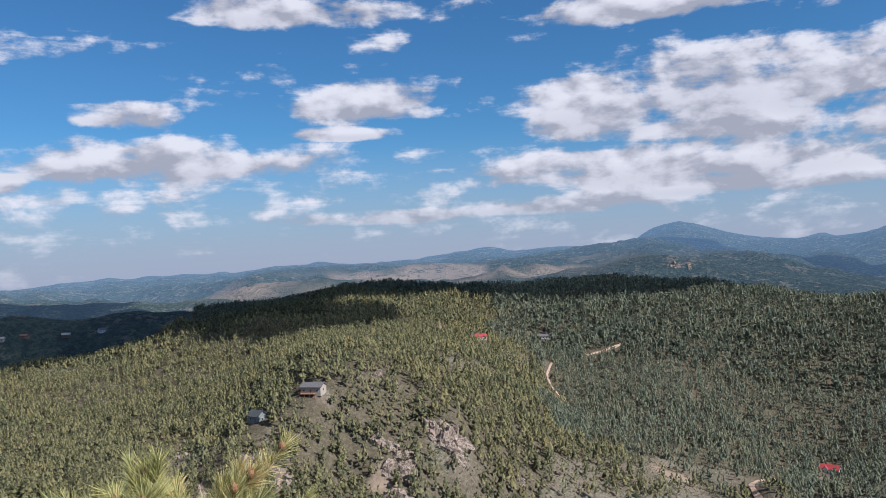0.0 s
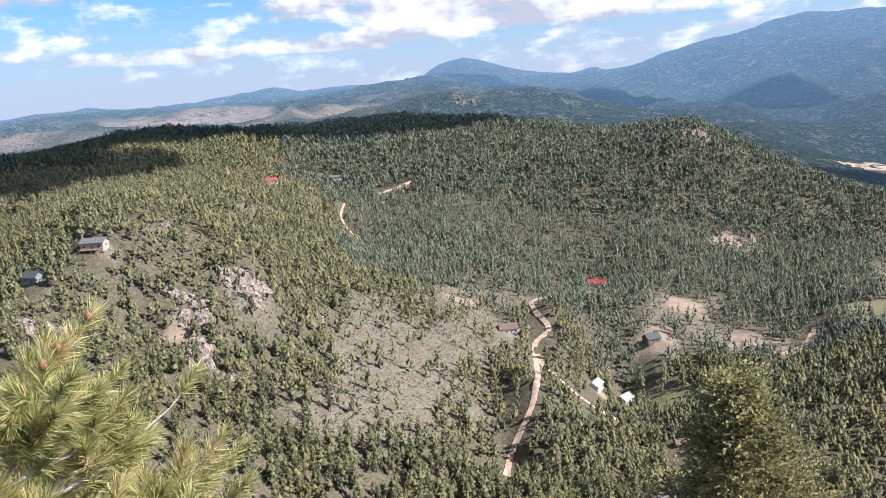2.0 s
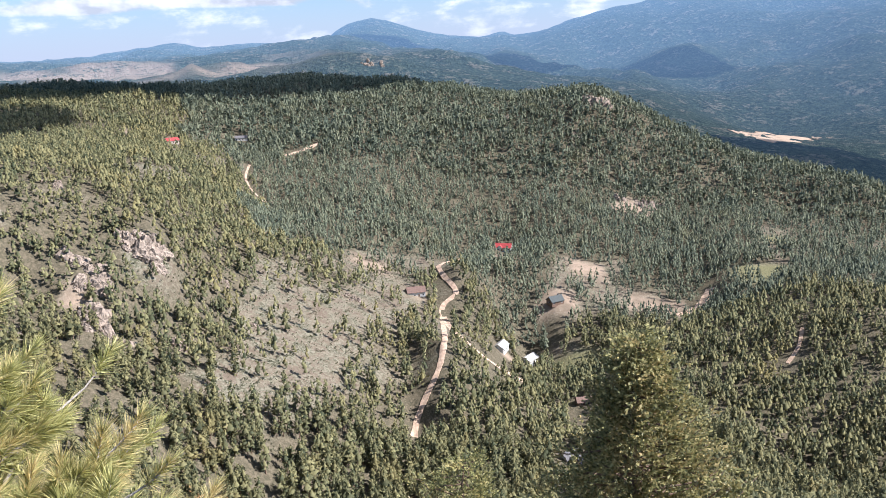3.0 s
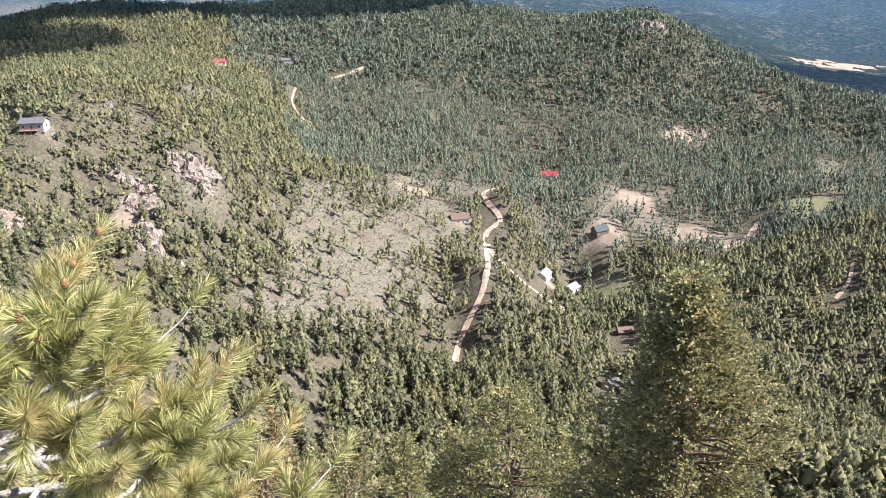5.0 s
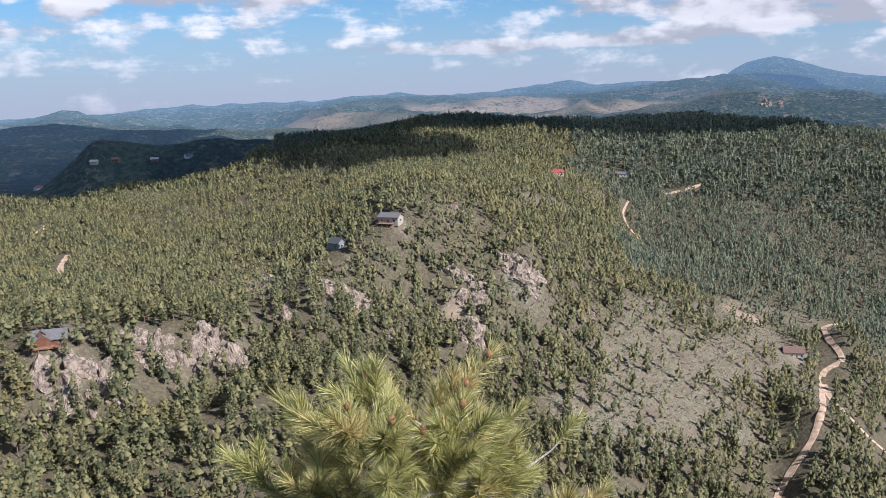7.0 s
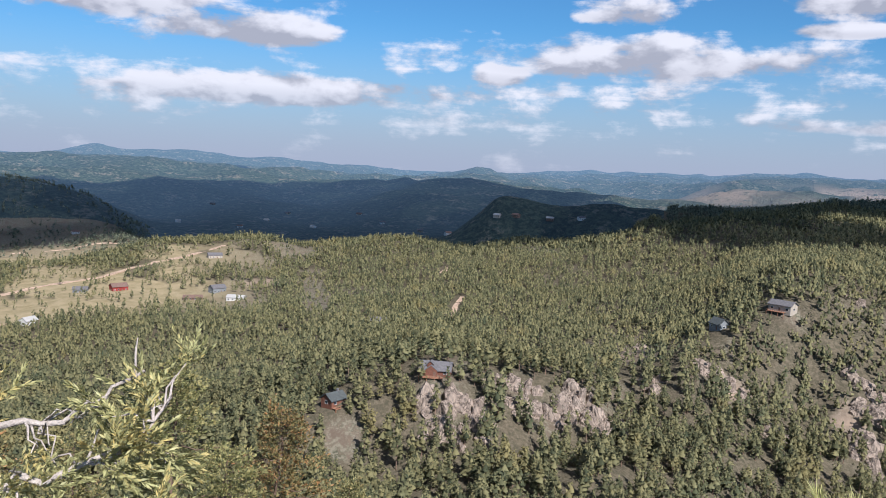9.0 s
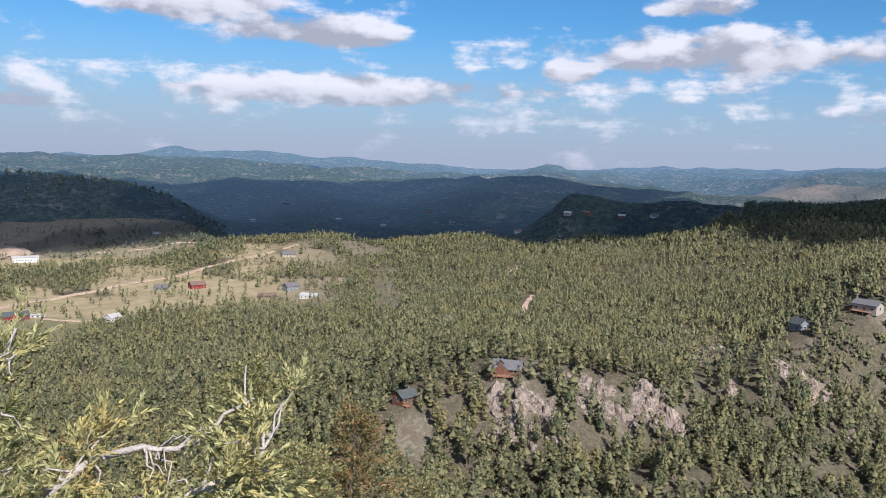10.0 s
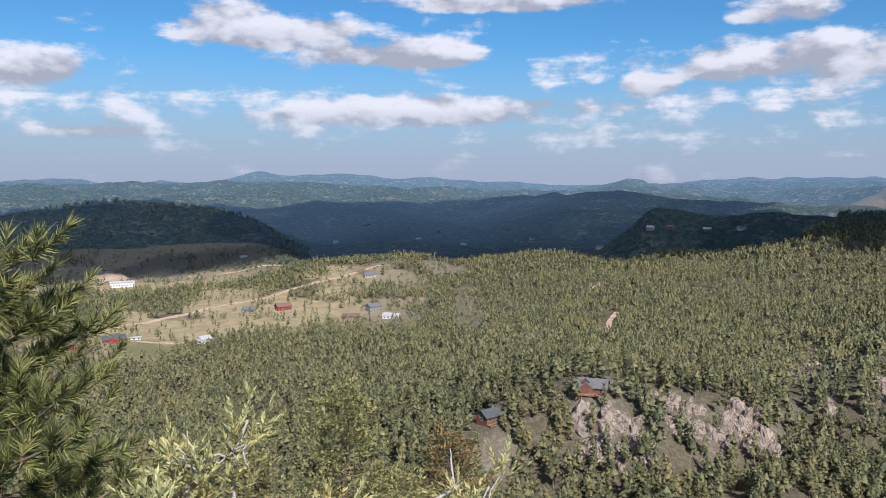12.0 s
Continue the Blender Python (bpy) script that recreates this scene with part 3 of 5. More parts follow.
def build_ground():
    view = np.arange(EAST - 4, WEST + 8, 0.33)
    back = np.linspace(view[-1] + 0.3, view[0] + 360 - 0.3, 70)
    az = np.concatenate([view, back])
    r = np.concatenate([[0.02, 0.4, 0.8], np.exp(np.linspace(math.log(1.2), math.log(4980), 320))])
    A, Rr = np.meshgrid(np.radians(az), r)
    x, y = (-np.sin(A) * Rr).ravel(), (np.cos(A) * Rr).ravel()
    z = terrain(x, y)
    n, k = len(az), len(r)
    i, j = np.meshgrid(np.arange(k - 1), np.arange(n), indexing="ij")
    a, b = (i * n + j).ravel(), (i * n + (j + 1) % n).ravel()
    faces = np.stack([a, a + n, b + n, b], -1)
    me = mesh_from("ground", np.stack([x, y, z], -1), faces, 4)
    me.polygons.foreach_set("use_smooth", np.ones(len(faces), bool))
    a2, rr = polar(x, y)
    mead = np.clip(np.exp(-((a2 - 64) / 17) ** 4 - ((rr - 950) / 310) ** 4) * 1.5, 0, 1)
    far = np.clip(1.4 * np.exp(-((a2 - 2) / 15) ** 4 - ((rr - 2500) / 330) ** 4), 0, 1) * np.clip((fbm(x, y, 260, 4, 8) - 0.46) * 8, 0, 1)
    # air: strength of the painted haze, growing with distance from the lookout
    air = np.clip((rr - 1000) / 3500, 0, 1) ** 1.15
    near = {"soil": np.zeros(len(x)), "lawn": np.zeros(len(x))}
    ripple = 0.6 + 0.8 * fbm(x, y, 14, 3, 61)
    for kind, az0, el0, near0, size in PATCHES:
        p = site(az0, el0, near0)
        d = np.hypot(x - p.x, y - p.y) / size
        near[kind] = np.maximum(near[kind], np.clip((1.15 - d * ripple) * 3, 0, 1))
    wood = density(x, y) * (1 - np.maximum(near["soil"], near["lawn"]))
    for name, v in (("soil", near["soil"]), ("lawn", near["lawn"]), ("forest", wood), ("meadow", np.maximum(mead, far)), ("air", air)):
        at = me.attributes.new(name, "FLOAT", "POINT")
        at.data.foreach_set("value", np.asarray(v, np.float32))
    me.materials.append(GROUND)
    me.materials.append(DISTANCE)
    # the haze-painted material also takes nearer hills between azimuth 17 and 50
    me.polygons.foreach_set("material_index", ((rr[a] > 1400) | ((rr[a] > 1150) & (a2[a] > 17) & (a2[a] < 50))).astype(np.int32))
    tagged(new("ground", me), "forested granite hills with dry grass meadows and distant blue mountains", "ground", kind="structure")


build_ground()


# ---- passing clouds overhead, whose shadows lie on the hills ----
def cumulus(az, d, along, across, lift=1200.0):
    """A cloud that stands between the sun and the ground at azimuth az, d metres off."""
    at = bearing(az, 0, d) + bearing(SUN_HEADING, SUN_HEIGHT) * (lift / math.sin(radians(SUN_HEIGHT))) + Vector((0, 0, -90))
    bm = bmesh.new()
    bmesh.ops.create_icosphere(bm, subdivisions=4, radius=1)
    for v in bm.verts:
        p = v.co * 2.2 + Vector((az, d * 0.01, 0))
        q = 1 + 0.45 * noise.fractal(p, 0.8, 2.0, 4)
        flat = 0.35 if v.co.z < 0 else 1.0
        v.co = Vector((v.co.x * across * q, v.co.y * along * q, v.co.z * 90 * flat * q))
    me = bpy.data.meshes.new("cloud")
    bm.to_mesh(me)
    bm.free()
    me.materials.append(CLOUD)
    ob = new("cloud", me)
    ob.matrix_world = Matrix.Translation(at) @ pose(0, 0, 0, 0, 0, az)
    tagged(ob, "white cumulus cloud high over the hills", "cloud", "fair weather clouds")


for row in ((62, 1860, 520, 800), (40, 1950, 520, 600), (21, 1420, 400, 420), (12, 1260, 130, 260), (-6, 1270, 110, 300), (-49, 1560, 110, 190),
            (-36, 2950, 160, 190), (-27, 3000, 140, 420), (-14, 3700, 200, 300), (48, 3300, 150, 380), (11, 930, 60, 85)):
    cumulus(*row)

# ---- forest ----
def crown(rng, blades, slim, start=0.2, size=0.1, puffs=9, sides=6, peak=0.55):
    """A pine's crown, one metre high in all: uneven clumps of foliage round the stem, widest below the middle, and loose sprays of needles on them."""
    verts, faces, n = [], [], 0

    def girth(f):
        return slim * np.clip(f + 0.12, 0, 1) ** 0.3 * np.clip(1.02 - f, 0, 1) ** peak * 1.25
    for k in range(puffs):
        f = (k + 0.5) / puffs
        turn = k * 2.4 + rng.uniform(-0.6, 0.6)
        g = girth(f) * rng.uniform(0.8, 1.2)
        off = g * (0.42 if k < puffs - 1 else 0.1)
        big = g * rng.uniform(0.42, 0.62) + 0.015
        mid = np.array((math.cos(turn) * off, math.sin(turn) * off, start + (1 - start) * f * 0.93))
        a = 2 * math.pi * (np.arange(sides) + rng.uniform(0, 1)) / sides
        r = big * rng.uniform(0.7, 1.25, sides)
        ring = mid + np.stack([np.cos(a) * r, np.sin(a) * r, rng.uniform(-0.35, 0.15, sides) * big], -1)
        high = (1 - start) / puffs * 0.9 + big * 0.55
        tip = mid + np.array((rng.normal() * big * 0.15, rng.normal() * big * 0.15, min(high, 1.0 - mid[2])))
        verts += [ring, tip[None]]
        faces += [(n + i, n + (i + 1) % sides, n + sides) for i in range(sides)]
        n += sides + 1
    f = rng.uniform(0, 1, blades)
    turn = rng.uniform(0, 2 * math.pi, blades)
    out = girth(f) * rng.uniform(0.35, 1.1, blades) * (0.8 + 0.3 * np.sin(turn * 2 + f * 9)) + 0.01
    at = np.stack([np.cos(turn) * out, np.sin(turn) * out, start + (1 - start) * f - 0.1 * out], -1)
    go = np.stack([np.cos(turn), np.sin(turn), rng.uniform(-0.3, 0.9, blades)], -1) + rng.normal(size=(blades, 3)) * 0.35
    go /= np.linalg.norm(go, axis=1)[:, None]
    side = np.cross(go, rng.normal(size=(blades, 3)) + (0, 0, 1.5))
    side /= np.linalg.norm(side, axis=1)[:, None]
    s = (size * rng.uniform(0.6, 1.25, blades) * (1 - 0.4 * f))[:, None]
    v = np.stack([at - side * s * 0.5, at + side * s * 0.5, at + go * s * 1.1], 1).reshape(-1, 3)
    faces += (np.arange(blades * 3).reshape(-1, 3) + n).tolist()
    return np.concatenate(verts + [v]), np.array(faces)


def stem():
    a = np.arange(4) * math.pi / 2
    low = np.stack([np.cos(a) * 0.02, np.sin(a) * 0.02, np.full(4, -0.08)], -1)
    v = np.concatenate([low, [(0, 0, 0.75)]])
    return v, np.array([(i, (i + 1) % 4, 4) for i in range(4)])


def scatter(rng, r0, r1, each, a0=-56.0, a1=80.0, thin=True):
    """Even random places in a sector of the plan, about one on each so many square metres, thinned by the forest's density."""
    n = int(radians(a1 - a0) / 2 * (r1 ** 2 - r0 ** 2) / each)
    az = np.radians(rng.uniform(a0, a1, n))
    r = np.sqrt(rng.uniform(r0 ** 2, r1 ** 2, n))
    x, y = -np.sin(az) * r, np.cos(az) * r
    ok = ~blocked(x, y)
    if thin:
        ok &= rng.uniform(0, 1, n) < np.maximum(density(x, y), 0.13) ** 1.3
    return x[ok], y[ok]


CLEAR = []      # places kept free of trees: x, y, radius
for _kind, _az, _el, _near, _size in PATCHES:
    _p = site(_az, _el, _near)
    if _size < 60:
        CLEAR.append((_p.x, _p.y, _size * 0.75))


def blocked(x, y):
    out = np.zeros(len(x), bool)
    for cx, cy, cr in CLEAR:
        out |= (x - cx) ** 2 + (y - cy) ** 2 < cr * cr
    return out


def forest(name, label, rng, x, y, blades, size, slim, tall, mat, trunks=False, puffs=9, sides=6, peak=0.55):
    z = terrain(x, y)
    kinds = [crown(rng, blades, slim * rng.uniform(0.8, 1.25), rng.uniform(0.08, 0.3), size, puffs, sides, peak * rng.uniform(0.8, 1.2)) for _ in range(12)]
    pick = rng.integers(0, 12, len(x))
    height = tall * rng.uniform(0.42, 1.25, len(x)) * (0.8 + 0.4 * fbm(x, y, 40, 2, 55))
    if tall > 3:        # taller and slimmer in the moist eastern valley
        height = height * (1 + 0.38 * np.clip((6 - polar(x, y)[0]) / 10, 0, 1))
    spin = rng.uniform(0, 2 * math.pi, len(x))
    verts, faces, base = [], [], 0
    sv, sf = stem()
    tv, tf, tb = [], [], 0
    for k, (v, f) in enumerate(kinds):
        who = np.where(pick == k)[0]
        if not len(who):
            continue
        c, s, h = np.cos(spin[who])[:, None], np.sin(spin[who])[:, None], height[who][:, None]
        fat = (h if tall < 3 else 0.5 * h + 0.42 * tall) * rng.uniform(0.85, 1.15, (len(who), 1))
        w = np.stack([(v[:, 0] * c - v[:, 1] * s) * fat + x[who][:, None], (v[:, 0] * s + v[:, 1] * c) * fat + y[who][:, None],
                      v[:, 2] * h + z[who][:, None]], -1)
        verts.append(w.reshape(-1, 3))
        faces.append((f[None] + (np.arange(len(who)) * len(v))[:, None, None]).reshape(-1, 3) + base)
        base += len(who) * len(v)
        if trunks:
            w = np.stack([sv[:, 0] * h + x[who][:, None], sv[:, 1] * h + y[who][:, None], sv[:, 2] * h + z[who][:, None]], -1)
            tv.append(w.reshape(-1, 3))
            tf.append((sf[None] + (np.arange(len(who)) * 5)[:, None, None]).reshape(-1, 3) + tb)
            tb += len(who) * 5
    me = mesh_from(name, np.concatenate(verts), np.concatenate(faces))
    me.materials.append(mat)
    ob = tagged(new(name, me), label, "forest", kind="stuff")
    if trunks:
        me = mesh_from("trunks", np.concatenate(tv), np.concatenate(tf))
        me.materials.append(BARK)
        t = new("trunks", me)
        t.parent = ob
    return ob



# ---- roads ----
def strip(name, label, way, width, mat, near=150.0, kind="structure"):
    """A road draped on the ground along places that the lookout sees."""
    pts = [site(a, e, near) for a, e in way]
    line = []
    for p, q in zip(pts, pts[1:]):
        k = max(2, int((q - p).length / 4))
        line += [p.lerp(q, j / k) for j in range(k)]
    line.append(pts[-1])
    line = [Vector((p.x, p.y, 0)) for p in line]
    for _ in range(6):
        line = [line[0]] + [(a + b * 2 + c) / 4 for a, b, c in zip(line, line[1:], line[2:])] + [line[-1]]
    rows = []
    for i, p in enumerate(line):
        t = (line[min(i + 1, len(line) - 1)] - line[max(i - 1, 0)]).normalized()
        s = Vector((-t.y, t.x, 0))
        w = width * (0.45 + 0.05 * math.sin(i * 0.9) + 0.04 * math.sin(i * 2.3))
        rows.append([p + s * w * f for f in (-1, -0.5, 0, 0.5, 1)])
        CLEAR.append((p.x, p.y, width * 0.5 + 2.5))
        if i % 2 == 0:
            back = p.normalized()
            for d in (7, 13, 19):
                CLEAR.append((p.x - back.x * d, p.y - back.y * d, 3.5))
    flat = [p for row in rows for p in row]
    z = terrain([p.x for p in flat], [p.y for p in flat])
    bm = bmesh.new()
    vs = []
    for i in range(len(rows)):
        zz = z[i * 5:i * 5 + 5]
        vs.append([bm.verts.new((p.x, p.y, h + 0.3)) for p, h in zip(rows[i], zz)])
    for a, b in zip(vs, vs[1:]):
        for k in range(4):
            bm.faces.new((a[k], a[k + 1], b[k + 1], b[k]))
    skirt = bmesh.ops.extrude_face_region(bm, geom=bm.faces[:])
    for g in skirt["geom"]:
        if isinstance(g, bmesh.types.BMVert):
            g.co.z += 0.02
    for row in vs:
        for v in row:
            v.co.z -= 0.8
    bmesh.ops.recalc_face_normals(bm, faces=bm.faces[:])
    me = bpy.data.meshes.new(name)
    bm.to_mesh(me)
    bm.free()
    me.materials.append(mat)
    return tagged(new(name, me), label, "road", kind=kind)


ROADS = (
    (4.0, ((-20.02, -18.90), (-20.19, -20.39), (-19.74, -22.30), (-18.67, -23.96), (-17.71, -25.61), (-17.37, -27.26))),
    (5.6, ((-20.03, -18.83), (-21.00, -20.04), (-22.40, -21.25), (-23.82, -22.25), (-24.84, -22.84), (-26.06, -23.42))),
    (4.0, ((-20.03, -18.83), (-19.88, -17.84), (-21.54, -17.53), (-20.96, -16.83), (-20.18, -16.09), (-19.82, -15.28), (-20.86, -14.94), (-21.98, -14.52))),
    (8, ((-36.86, -18.69), (-37.98, -18.27), (-38.78, -17.30), (-38.95, -16.74))),
    (2.6, ((-44.20, -21.26), (-44.91, -20.13), (-44.96, -18.89))),
    (2.2, ((-7.98, -10.08), (-7.10, -9.23), (-6.82, -8.23), (-7.20, -7.49))),
    (6, ((-9.63, -7.03), (-11.22, -6.65), (-12.23, -6.22))),
    (5, ((32.22, -7.97), (31.76, -7.49))),
    (4.6, ((31.19, -10.94), (31.17, -10.17), (30.65, -9.50))),
    (8, ((68.25, -10.85), (64.87, -10.10), (61.34, -9.65), (57.66, -8.98), (54.63, -8.51), (51.54, -7.61), (48.40, -6.86), (47.21, -6.48))),
    (5, ((63.86, -11.08), (60.30, -11.38))),
    (14, ((66.48, -7.64), (63.06, -8.00), (60.21, -7.83))),
    (6, ((61.27, -7.04), (57.61, -6.89), (53.83, -6.48))),
)
for width, way in ROADS:
    strip("road", "sandy pink unpaved road through the pines", way, width, DIRT)
strip("gravel_pit", "pale open gravel yard in the wooded valley", ((-41.0, -6.72), (-42.6, -6.62), (-44.4, -6.62)), 120, SAND, 1500)


# ---- houses ----
def block(bm, x0, x1, y0, y1, z0, z1):
    vs = [bm.verts.new((x, y, z)) for z in (z0, z1) for x, y in ((x0, y0), (x1, y0), (x1, y1), (x0, y1))]
    for f in ((3, 2, 1, 0), (4, 5, 6, 7), (0, 1, 5, 4), (1, 2, 6, 5), (2, 3, 7, 6), (3, 0, 4, 7)):
        bm.faces.new([vs[i] for i in f])


def part(name, bm, mat, parent, label=""):
    """Links a bmesh as one mesh under a thing or a part."""
    bmesh.ops.recalc_face_normals(bm, faces=bm.faces[:])
    me = bpy.data.meshes.new(name)
    bm.to_mesh(me)
    bm.free()
    me.materials.append(mat)
    ob = new(name, me)
    ob.parent = parent
    if label:
        tagged(ob, label)
    return ob


def boxes(name, mat, parent, *dims, label=""):
    bm = bmesh.new()
    for d in dims:
        block(bm, *d)
    return part(name, bm, mat, parent, label)


def gable_body(bm, L, W, H, rise):
    """Walls with a gable at either end of the x axis."""
    pts = [(-W / 2, -1.5), (W / 2, -1.5), (W / 2, H), (0, H + rise), (-W / 2, H)]
    a = [bm.verts.new((-L / 2, y, z)) for y, z in pts]
    b = [bm.verts.new((L / 2, y, z)) for y, z in pts]
    bm.faces.new(a)
    bm.faces.new(b[::-1])
    for i in range(5):
        bm.faces.new((a[i], a[(i + 1) % 5], b[(i + 1) % 5], b[i]))


def gable_roof(bm, L, W, H, rise, over=0.6, thick=0.28, at=(0, 0)):
    x, k = L / 2 + over, rise / (W / 2)
    y = W / 2 + over
    for s in (-1, 1):
        v = [bm.verts.new((sx * x + at[0], sy + at[1], z)) for sx in (-1, 1) for sy, z in
             ((0, H + rise + 0.05), (s * y, H - over * k + 0.05), (s * y, H - over * k + 0.05 + thick), (0, H + rise + 0.05 + thick))]
        for f in ((0, 1, 2, 3), (7, 6, 5, 4), (0, 4, 5, 1), (1, 5, 6, 2), (2, 6, 7, 3), (3, 7, 4, 0)):
            bm.faces.new([v[i] for i in f])


def house(az, el, near, L, W, H, rise, turn, wall, roof, label, front_gable=0.0, deck=False, dormer=False, chimney=False, sink=0.6, category="house",
          name="house", gap=((9, 6), (17, 4.5))):
    """A gabled house whose long side faces the lookout at turn 0; its front is at -y."""
    at = site(az, el, near)
    CLEAR.append((at.x, at.y, max(L, W) * 0.62 + 2))
    toward = Vector((at.x, at.y, 0)).normalized()
    for d, w in gap:
        CLEAR.append((at.x - toward.x * d, at.y - toward.y * d, w))
    h = new(name)
    h.matrix_world = Matrix.Translation(at - Vector((0, 0, sink))) @ pose(0, 0, 0, 0, 0, az + turn)
    bm = bmesh.new()
    gable_body(bm, L, W, H, rise)
    if front_gable:
        n = len(bm.verts)
        gable_body(bm, W * 0.55, front_gable, H * 0.9, rise * 0.8)
        bm.verts.ensure_lookup_table()
        for v in bm.verts[n:]:
            v.co = Vector((-L * 0.12 + v.co.y, -W * 0.5 + v.co.x * 0.5, v.co.z))
    part("wall", bm, wall, h)
    bm = bmesh.new()
    gable_roof(bm, L, W, H, rise)
    r = part("roof", bm, roof, h)
    if front_gable:
        bm = bmesh.new()
        gable_roof(bm, W * 0.6, front_gable, H * 0.9, rise * 0.8, 0.4)
        for v in bm.verts:
            v.co = Vector((-L * 0.12 + v.co.y, -W * 0.5 + v.co.x * 0.5 + 0.4, v.co.z))
        part("porch_roof", bm, roof, h)
    if dormer:
        bm = bmesh.new()
        gable_body(bm, 3.2, 2.6, 1.2, 1.1)
        for v in bm.verts:
            v.co = Vector((-L * 0.16 + v.co.y, -W * 0.22 + v.co.x, max(v.co.z, -0.6) + H + rise * 0.35))
        d = part("dormer", bm, wall, h)
        bm = bmesh.new()
        gable_roof(bm, 3.2, 2.6, 1.2, 1.1, 0.35, 0.18)
        for v in bm.verts:
            v.co = Vector((-L * 0.16 + v.co.y, -W * 0.22 + v.co.x, v.co.z + H + rise * 0.35))
        part("dormer_roof", bm, roof, d)
    if chimney:
        boxes("chimney", SHINGLE, r, (L * 0.2, L * 0.2 + 0.9, -0.3, 0.6, H + rise * 0.5, H + rise + 1.1))
    k = max(2, int(L // 3.2))
    for i in range(k):
        x = -L / 2 + (i + 0.5) * L / k
        if front_gable and abs(x + L * 0.12) < front_gable * 0.5:
            y = -W * 0.5 - W * 0.1375
        else:
            y = -W / 2
        if i == k // 2 and name == "house":
            boxes("door", BROWN, h, (x - 0.5, x + 0.5, y - 0.05, y + 0.05, 0.1, 2.1))
            continue
        w = boxes("window", WHITE, h, (x - 0.75, x + 0.75, y - 0.06, y + 0.02, 0.95, 1.05), (x - 0.75, x + 0.75, y - 0.06, y + 0.02, 2.1, 2.2),
                  (x - 0.75, x - 0.65, y - 0.06, y + 0.02, 1.05, 2.1), (x + 0.65, x + 0.75, y - 0.06, y + 0.02, 1.05, 2.1))
        boxes("pane", GLASS, w, (x - 0.65, x + 0.65, y - 0.03, y + 0.01, 1.05, 2.1))
    for s in (-1, 1):
        w = boxes("window", WHITE, h, *[(s * L / 2 - 0.05, s * L / 2 + 0.05, a, b, c, d) for a, b, c, d in
                                        ((-0.8, 0.8, 0.95, 1.05), (-0.8, 0.8, 2.2, 2.3), (-0.8, -0.7, 1.05, 2.2), (0.7, 0.8, 1.05, 2.2))])
        boxes("pane", GLASS, w, (s * L / 2 - 0.03, s * L / 2 + 0.03, -0.7, 0.7, 1.05, 2.2))
    if deck:
        y0 = -W / 2 - (W * 0.14 if front_gable else 0)
        d = boxes("deck", DECK, h, (-L / 2, L * 0.3, y0 - 2.6, y0 - 0.02, -0.2, 0.0))
        boxes("railing", DECK, d, (-L / 2, L * 0.3, y0 - 2.6, y0 - 2.5, 0.85, 0.97), *[(-L / 2 + i * L * 0.1, -L / 2 + i * L * 0.1 + 0.1, y0 - 2.6, y0 - 2.5, 0, 0.85) for i in range(9)])
        for i in range(4):
            x = -L / 2 + i * L * 0.26
            boxes("post", DECK, d, (x, x + 0.25, y0 - 2.5, y0 - 2.25, -5, -0.2))
    return tagged(h, label, category)


house(9.33, -8.51, 380, 12, 8, 3.4, 1.9, -25, CREAM, SHINGLE, "cream two-storey house with grey roof and timber deck", deck=True, sink=1.6)
house(13.16, -10.24, 360, 8, 6.5, 3.2, 2.6, -50, BLUEGREY, DARKROOF, "blue-grey cottage with dark roof among the pines")
house(32.3, -14.6, 300, 12.5, 8, 2.5, 2.6, -8, LOG, SHINGLE, "large red-brown log lodge with grey gabled roof", front_gable=5.2, dormer=True, deck=True, sink=1.6)
house(39.51, -16.83, 270, 7.6, 6.2, 2.8, 2.1, 42, LOG, DARKROOF, "log cabin with dark green roof and railed deck", deck=True, chimney=True, sink=1.6)
house(36.57, -11.54, 420, 11, 8, 3.0, 2.4, 5, BROWN, SHINGLE, "small brown house with pale grey roof in the forest", sink=1)
house(-24.58, -14.30, 480, 17, 9, 3.2, 3.0, -15, WHITE, REDROOF, "white house with a bright red metal roof", front_gable=5.0, sink=-0.6, gap=((10, 9), (20, 9), (30, 8), (40, 6)))
house(-18.15, -17.08, 460, 13, 9, 3.8, 3.0, 10, WHITE, BROWNROOF, "white house with brown roof beside the dirt road", sink=1.6, gap=((10, 9), (20, 9), (30, 8), (40, 6)))
house(-24.24, -21.15, 420, 11, 8, 3.4, 2.6, 70, WHITE, PALEROOF, "white garage with pale metal roof", name="garage", category="garage", gap=((10, 9), (20, 9), (30, 8), (40, 6)))
house(-26.31, -22.10, 420, 12, 9, 4.0, 2.6, 60, WHITE, PALEROOF, "white farmhouse with pale roof beside a lawn", gap=((10, 9), (20, 9), (30, 8), (40, 6)))
house(-28.26, -17.96, 480, 11, 8, 2.8, 3.2, 35, BROWN, DARKROOF, "dark brown house with steep dark roof on bare ground", chimney=True, gap=((10, 9), (20, 9), (30, 8), (40, 6)))
house(-29.37, -28.42, 320, 10, 8, 3.0, 2.0, 35, WHITE, SHINGLE, "white shed with grey roof beside the track", name="shed", category="shed", gap=((10, 9), (20, 9), (30, 8), (40, 6)))
house(-30.52, -28.60, 320, 13, 9, 3.4, 2.2, 40, BROWN, SHINGLE, "brown house with broad grey roof in the valley", deck=True, gap=((10, 9), (20, 9), (30, 8), (40, 6)))
house(-30.3, -24.77, 380, 9, 6, 2.6, 2.0, 20, BROWN, BROWNROOF, "small brown hut under the pines", name="shed", category="shed", gap=((10, 9), (20, 9), (30, 8), (40, 6)))
